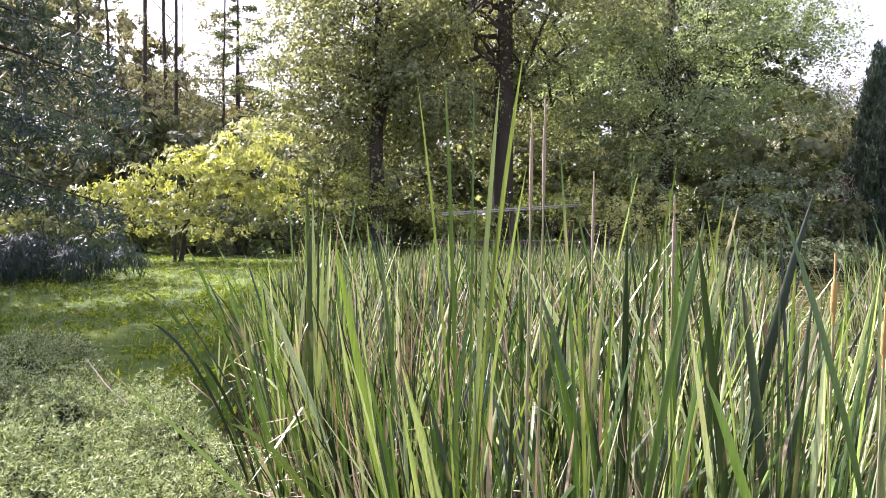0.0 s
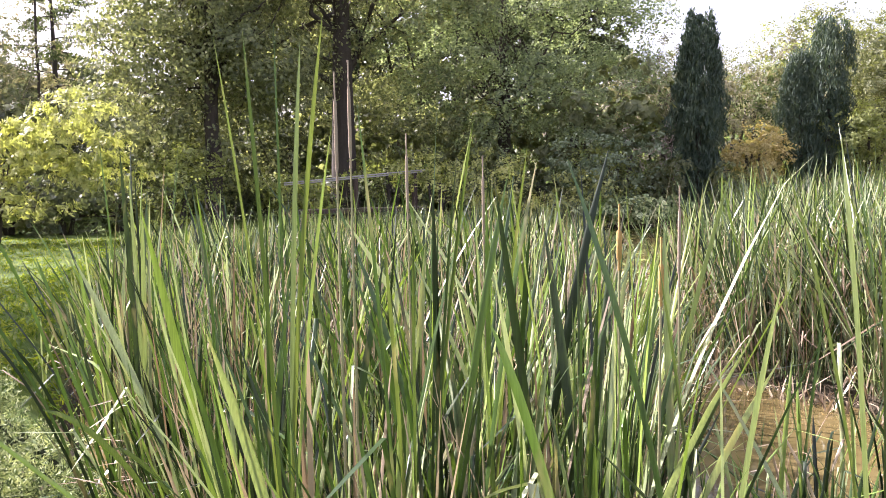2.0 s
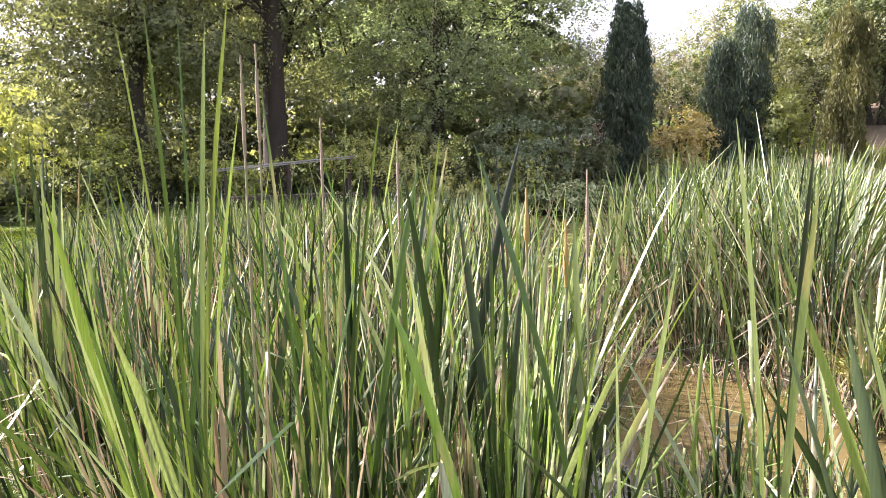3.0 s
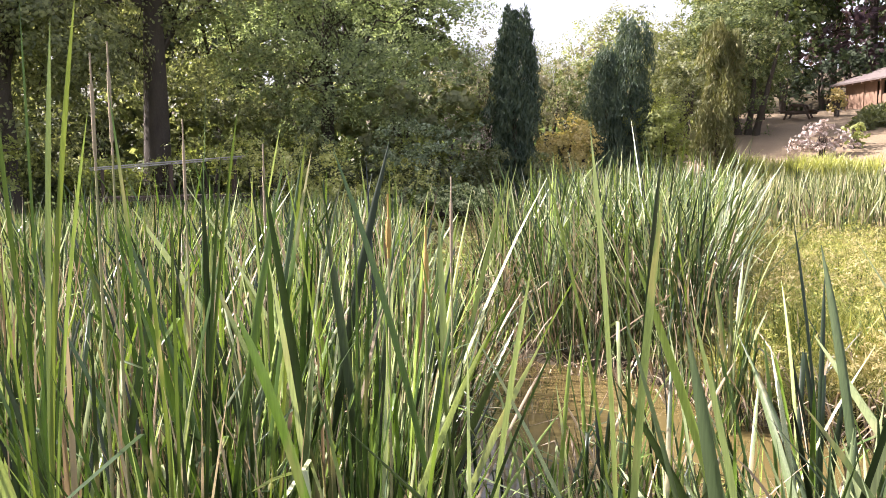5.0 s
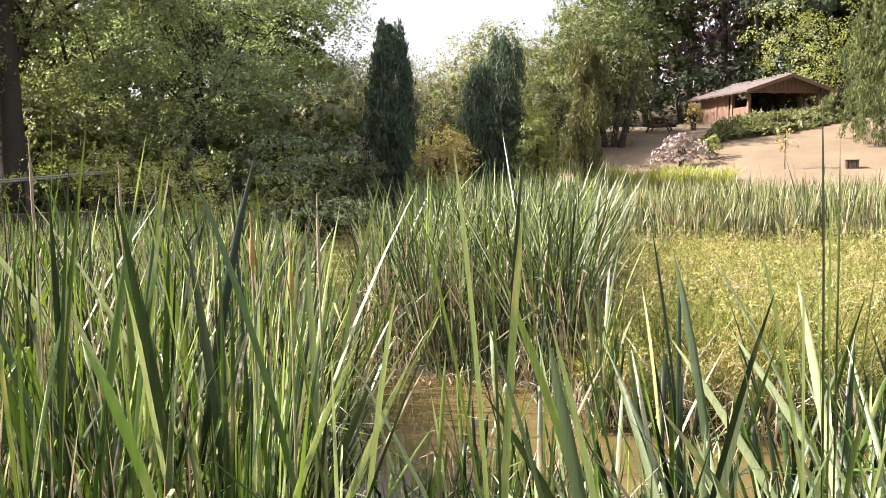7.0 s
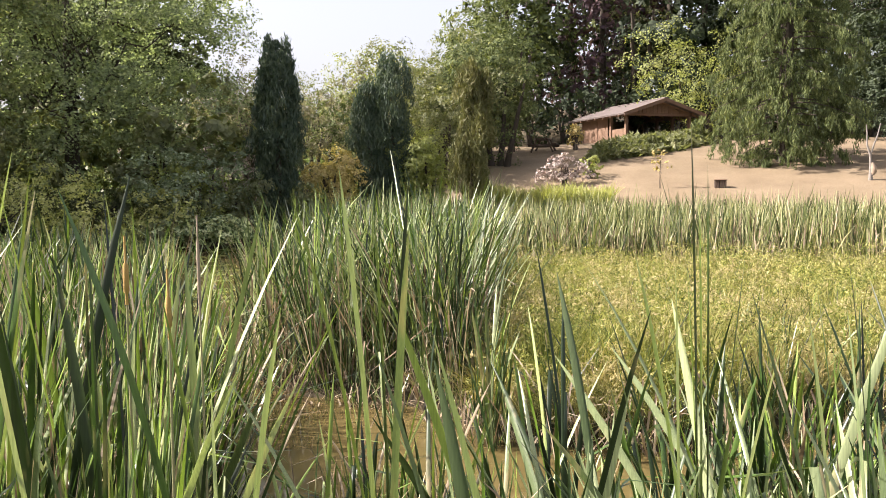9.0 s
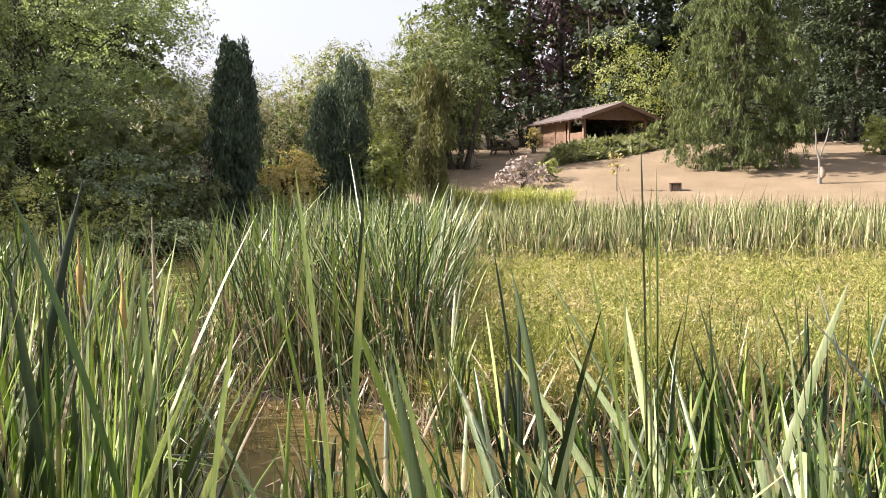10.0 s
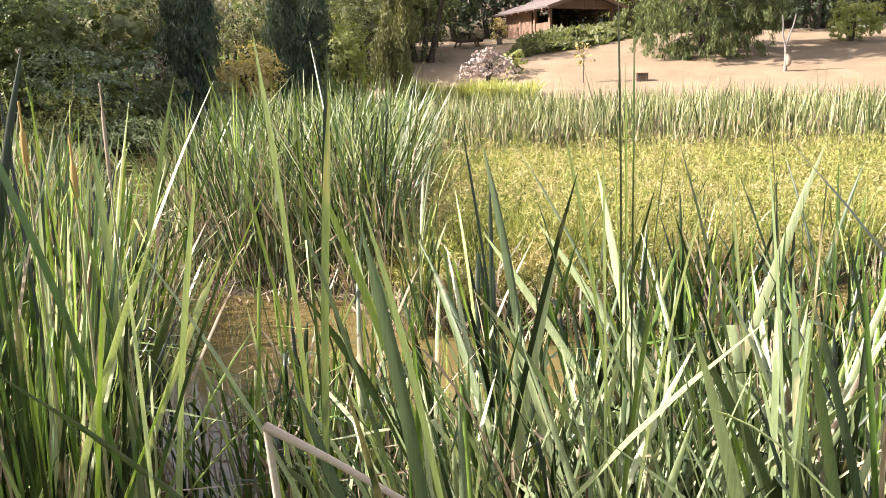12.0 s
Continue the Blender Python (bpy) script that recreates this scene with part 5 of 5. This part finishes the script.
def juniper_mounds(name, label, seed, poly, domes, r0, r1, h0, h1, tufts, per, mat, leaf):
    """Low cushions of foliage, each covered with small leaning tufts, over a sheet coloured dark as shade."""
    rng = np.random.default_rng(seed)
    cx, cy = scatter(rng, poly, domes)
    n = len(cx)
    rx = rng.uniform(r0, r1, n)
    ry = rx * rng.uniform(0.45, 0.7, n)
    hh = rng.uniform(h0, h1, n)
    base = ground_z(cx, cy)
    turn = rng.normal(-0.25, 0.25, n)
    i = np.repeat(np.arange(n), tufts)
    m = len(i)
    a, q = rng.uniform(0, 2 * np.pi, m), rng.uniform(0, 1, m) ** 0.5
    lx, ly = np.cos(a) * q * rx[i], np.sin(a) * q * ry[i]
    z = hh[i] * np.sqrt(np.clip(1 - q ** 2, 0, 1)) * rng.uniform(0.85, 1.1, m)
    ct, sn = np.cos(turn[i]), np.sin(turn[i])
    root = np.stack([cx[i] + lx * ct - ly * sn, cy[i] + lx * sn + ly * ct, base[i] + z], -1)
    d = np.stack([0.55 + 0.5 * np.cos(a) * q, -0.35 + 0.5 * np.sin(a) * q, np.full(m, 0.75)], -1) + rng.normal(0, 0.25, (m, 3))
    d /= np.linalg.norm(d, axis=1, keepdims=True)
    ln = rng.uniform(0.05, 0.13, m)
    k = np.repeat(np.arange(m), per)
    u = rng.random(m * per)
    p = root[k] + d[k] * (ln[k] * u)[:, None] + rng.normal(0, 0.014, (m * per, 3)) * (1.15 - u)[:, None]
    tagged(new(name, mesh_np(name, *leaf_cloud(rng, p, leaf, 4.4, 0.1, -0.4), mat, False)), label, "juniper", kind="stuff")
    # under-sheet at part height, painted dark as the shaded gaps between cushions
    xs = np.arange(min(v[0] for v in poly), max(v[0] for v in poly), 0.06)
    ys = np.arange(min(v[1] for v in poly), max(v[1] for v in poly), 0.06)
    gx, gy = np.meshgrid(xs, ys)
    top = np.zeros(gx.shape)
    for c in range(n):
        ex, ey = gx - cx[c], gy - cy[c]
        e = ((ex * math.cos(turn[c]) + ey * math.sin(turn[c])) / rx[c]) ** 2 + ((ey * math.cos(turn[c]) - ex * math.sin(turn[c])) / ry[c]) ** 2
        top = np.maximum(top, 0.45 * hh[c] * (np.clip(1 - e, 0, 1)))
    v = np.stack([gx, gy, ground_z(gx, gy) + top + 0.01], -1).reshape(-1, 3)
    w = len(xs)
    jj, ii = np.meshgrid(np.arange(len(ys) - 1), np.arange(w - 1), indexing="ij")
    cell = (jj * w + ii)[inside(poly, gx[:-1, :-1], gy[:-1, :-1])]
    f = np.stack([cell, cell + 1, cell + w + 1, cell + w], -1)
    tagged(new("juniper_stems", mesh_np("juniper_stems", v, f, m_juniper_shade)), "dark sheet coloured as the shade inside the creeping juniper", "juniper", kind="stuff")


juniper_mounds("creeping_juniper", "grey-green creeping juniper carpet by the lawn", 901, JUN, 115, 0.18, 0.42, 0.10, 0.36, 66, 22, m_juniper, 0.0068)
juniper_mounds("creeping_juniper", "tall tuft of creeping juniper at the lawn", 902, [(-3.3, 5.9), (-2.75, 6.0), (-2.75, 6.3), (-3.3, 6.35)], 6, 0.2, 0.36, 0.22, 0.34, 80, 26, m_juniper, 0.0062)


# ---- pavilion ----
def boxed(name, parent, sx, sy, sz, x, y, z, mat, label="", rz=0.0, rx=0.0, ry=0.0, bevel=0.01):
    bm = bmesh.new()
    box_bm(bm, sx, sy, sz, Matrix.Identity(4), bevel)
    ob = part(name, bm_mesh(name, bm, mat), parent, label)
    ob.location = (x, y, z)
    ob.rotation_euler = (rx, ry, rz)
    return ob


def pavilion():
    t = thing("pavilion", 47.45, 35.4, 4.72, "open timber picnic pavilion with a shallow gabled roof", "pavilion")
    t.rotation_euler = (0, 0, radians(-19.5))
    t.scale = (0.87, 0.87, 0.87)
    wd, ln, eave, ridge = 6.0, 6.8, 2.2, 3.15
    boxed("floor_slab", t, wd + 0.4, ln + 0.4, 0.5, 0, 0, -0.2, m_stone, "pale concrete floor slab")
    slope = math.atan2(ridge - eave, wd * 0.5)
    for sx in (-1, 1):
        for k in range(4):
            boxed("post", t, 0.22, 0.22, eave, sx * wd * 0.48, -ln / 2 + 0.2 + k * (ln - 0.4) / 3, eave / 2 + 0.05, m_timber)
        boxed("beam", t, 0.2, ln + 0.6, 0.25, sx * wd * 0.48, 0, eave + 0.1, m_timber)
        run = wd * 0.5 + 0.75
        boxed("roof_plane", t, run / math.cos(slope), ln + 1.6, 0.14, sx * run * 0.5, 0, ridge + 0.25 - run * 0.5 * math.tan(slope), m_roof, "weathered grey shake roof", ry=sx * slope)
        boxed("barge_board", t, run / math.cos(slope), 0.06, 0.26, sx * run * 0.5, -ln / 2 - 0.83, ridge + 0.2 - run * 0.5 * math.tan(slope), m_timber, ry=sx * slope)
        for k in range(7):
            boxed("rafter", t, run / math.cos(slope), 0.08, 0.14, sx * run * 0.5, -ln / 2 + k * ln / 6, ridge + 0.10 - run * 0.5 * math.tan(slope), m_timber, ry=sx * slope)
    boxed("ridge_cap", t, 0.3, ln + 1.7, 0.1, 0, 0, ridge + 0.33, m_roof)
    boxed("gable_beam", t, wd, 0.18, 0.26, 0, -ln / 2 + 0.2, eave + 0.1, m_timber)
    boxed("king_post", t, 0.16, 0.16, ridge - eave - 0.1, 0, -ln / 2 + 0.2, (ridge + eave) / 2 + 0.1, m_timber)
    for k in range(17):
        gx = -2.72 + 0.34 * k
        top = ridge + 0.02 - abs(gx) * math.tan(slope)
        boxed("gable_board", t, 0.32, 0.04, top - eave - 0.1, gx, -ln / 2 + 0.08, (top + eave + 0.1) / 2 + 0.06, m_timber)
    for k in range(14):
        boxed("wall_plank", t, 0.05, 0.155, 1.15, -wd * 0.48, -ln / 2 + 0.45 + k * 0.165, 0.63, m_timber)
    for k in range(24):
        boxed("wall_plank", t, 0.05, 0.16, eave, -wd * 0.48 - 0.02, ln / 2 - 0.1 - k * 0.166, eave / 2 + 0.05, m_timber)
    boxed("back_wall", t, wd * 0.96, 0.12, eave, 0, ln * 0.5 - 0.15, eave / 2 + 0.06, m_timber_dark)
    for k in range(4):
        boxed("right_rail", t, 0.06, ln - 0.5, 0.14, wd * 0.48, 0, 0.35 + 0.25 * k, m_timber)
    return t


pavilion()


def picnic_table(x, y, rz):
    t = thing("picnic_table", x, y, float(ground_z(x, y)), "dark weathered picnic table with two benches", "table")
    t.rotation_euler = (0, 0, rz)
    for k in range(4):
        boxed("top_board", t, 1.8, 0.17, 0.05, 0, -0.27 + k * 0.18, 0.74, m_timber_dark)
    for sy in (-1, 1):
        boxed("seat_board", t, 1.8, 0.26, 0.05, 0, sy * 0.7, 0.45, m_timber_dark)
    for sx in (-1, 1):
        boxed("crossbar", t, 0.06, 1.6, 0.12, sx * 0.65, 0, 0.37, m_timber_dark)
        for sy in (-1, 1):
            boxed("leg", t, 0.07, 0.1, 0.86, sx * 0.65, sy * 0.45, 0.37, m_timber_dark, rx=sy * 0.42)
    return t


picnic_table(*polar(47.1, 46.5), 0.6)
x, y = polar(44.6, 47)
boxed_t = thing("info_board", x, y, float(ground_z(x, y)), "small dark wooden board on two posts", "sign")
boxed("panel", boxed_t, 0.9, 0.08, 0.7, 0, 0, 0.9, m_timber_dark)
for sx in (-0.35, 0.35):
    boxed("post", boxed_t, 0.09, 0.09, 0.8, sx, 0, 0.3, m_timber_dark)
boxed_t.rotation_euler = (0, 0, -0.7)

x, y = polar(59.0, 36.5)
stump = thing("stump_box", x, y, float(ground_z(x, y)), "low brown slatted wooden box on the slope", "box")
for k in range(5):
    boxed("slat", stump, 0.1, 0.5, 0.5, -0.24 + 0.12 * k, 0, 0.2, m_timber_dark)
boxed("lid", stump, 0.66, 0.56, 0.05, 0, 0, 0.475, m_timber)
stump.rotation_euler = (0, 0, -0.9)
stump.scale = (0.8, 0.8, 0.7)

# forked pale post on the slope
m_pale = solid("pale_wood", (0.30, 0.28, 0.26), (0.46, 0.43, 0.40), 6, 0.8, 0.5, 0.01)
x, y = polar(67.9, 39)
m_grey_wood = solid("weathered_branch", (0.13, 0.115, 0.10), (0.27, 0.245, 0.22), 6, 0.85, 0.6, 0.012)
fork = thing("forked_post", x, y, float(ground_z(x, y)), "pale forked dead branch standing as a post", "post")
part("stem", mesh_np("stem", *tube([[0, 0, -0.2], [0.02, 0, 0.5], [-0.03, 0.02, 1.1]], [0.10, 0.07, 0.05], 9), m_grey_wood), fork)
part("prong", mesh_np("prong", *tube([[-0.03, 0.02, 1.05], [-0.13, 0.12, 1.5], [-0.07, 0.15, 1.95], [-0.14, 0.16, 2.35]], [0.05, 0.04, 0.03, 0.024], 8), m_grey_wood), fork)
part("prong", mesh_np("prong", *tube([[-0.03, 0.02, 1.05], [0.06, -0.10, 1.55], [0.12, -0.20, 1.9], [0.24, -0.26, 2.4]], [0.05, 0.036, 0.03, 0.022], 8), m_grey_wood), fork)
part("knot", mesh_np("knot", *tube([[0.03, -0.06, 0.22], [0.06, -0.10, 0.36], [0.05, -0.09, 0.55], [0.02, -0.05, 0.74]], [0.06, 0.13, 0.12, 0.05], 9), m_spike), fork)

# low green bed before the pavilion
juniper_bed("juniper_hedge", "low bright green creeping juniper bed below the pavilion", 905, [polar(50.2, 42), polar(52.5, 43.2), polar(55, 45.5), polar(58.4, 50), polar(57, 52), polar(53, 49.5), polar(50.8, 46)], 420, 0.5, 0.5, m_hedge, 0.16, 6, 8)

# plank rail of the footbridge under the oak
rail = thing("footbridge", 2.2, 25.2, float(ground_z(2.2, 25.2)), "low footbridge with weathered pale double handrails", "bridge")
boxed("deck", rail, 4.6, 1.1, 0.12, 0, 0.3, 0.35, m_timber_dark, rz=0.1)
for sy in (0, 1.0):
    boxed("handrail", rail, 4.5, 0.05, 0.04, 0, sy * 0.5, 1.42 - 0.06 * sy, m_pale, rz=0.1, ry=-0.075)
    for k in range(3):
        boxed("post", rail, 0.09, 0.09, 1.3, -1.9 + 1.9 * k, sy * 0.5 - 0.19 + 0.19 * k, 0.7 + 0.14 * (k - 1), m_timber_dark)


# ---- duckweed and floating scraps ----
def floating(name, label, seed, poly, n, size, mat, clumps):
    rng = np.random.default_rng(seed)
    x, y = scatter(rng, poly, clumps)
    i = rng.integers(0, len(x), n)
    p = np.stack([x[i] + rng.normal(0, 0.10, n), y[i] + rng.normal(0, 0.07, n), np.full(n, 0.008)], -1)
    ok = ground_z(p[:, 0], p[:, 1]) < -0.05
    p = p[ok]
    k = len(p)
    ang = rng.uniform(0, 6.28, (k, 1)) + np.arange(6)[None, :] * np.pi / 3
    r = size * rng.uniform(0.5, 1.3, (k, 1)) * rng.uniform(0.8, 1.1, (k, 6))
    v = np.stack([p[:, 0:1] + np.cos(ang) * r, p[:, 1:2] + np.sin(ang) * r, p[:, 2:3] + 0.002 * np.sin(ang * 2)], -1).reshape(-1, 3)
    tagged(new(name, mesh_np(name, v, np.arange(k * 6).reshape(k, 6), mat)), label, "water plants", kind="stuff")


floating("duckweed", "yellow-green floating weed on the brown water", 951, [(1.5, 2.2), (2.4, 1.9), (3.4, 2.6), (3.2, 3.6), (2.4, 3.9), (1.9, 3.2)], 900, 0.012, m_lime, 30)
floating("duckweed", "floating weed on the far open water", 952, [(5, 12), (7, 12), (12, 20), (12, 24), (7, 23)], 2500, 0.05, m_lime, 160)


# pale kerb of the path above the slope
x, y = polar(70, 62)
kerb = thing("kerb", x, y, float(ground_z(x, y)), "pale stone kerb of the path above the slope", "kerb", kind="structure")
for k in range(9):
    kx, ky = polar(64.5 + 1.4 * k, 62)
    ob = boxed("kerb_stone", kerb, 1.5, 0.25, 0.3, kx - x, ky - y, float(ground_z(kx, ky)) - kerb.location.z + 0.1, m_stone, rz=radians(-70 + 1.4 * (4 - k)))
x, y = 43.4, 33.2
rock = thing("boulder", x, y, float(ground_z(x, y)), "pale boulder beside the pavilion post", "rock")
bm = bmesh.new()
bmesh.ops.create_icosphere(bm, subdivisions=2, radius=0.4)
for v in bm.verts:
    v.co *= 1 + 0.25 * noise.noise(v.co * 3)
    v.co.z *= 0.8
part("stone", bm_mesh("stone", bm, m_stone), rock)
rock.children[0].location = (0, 0, 0.2)
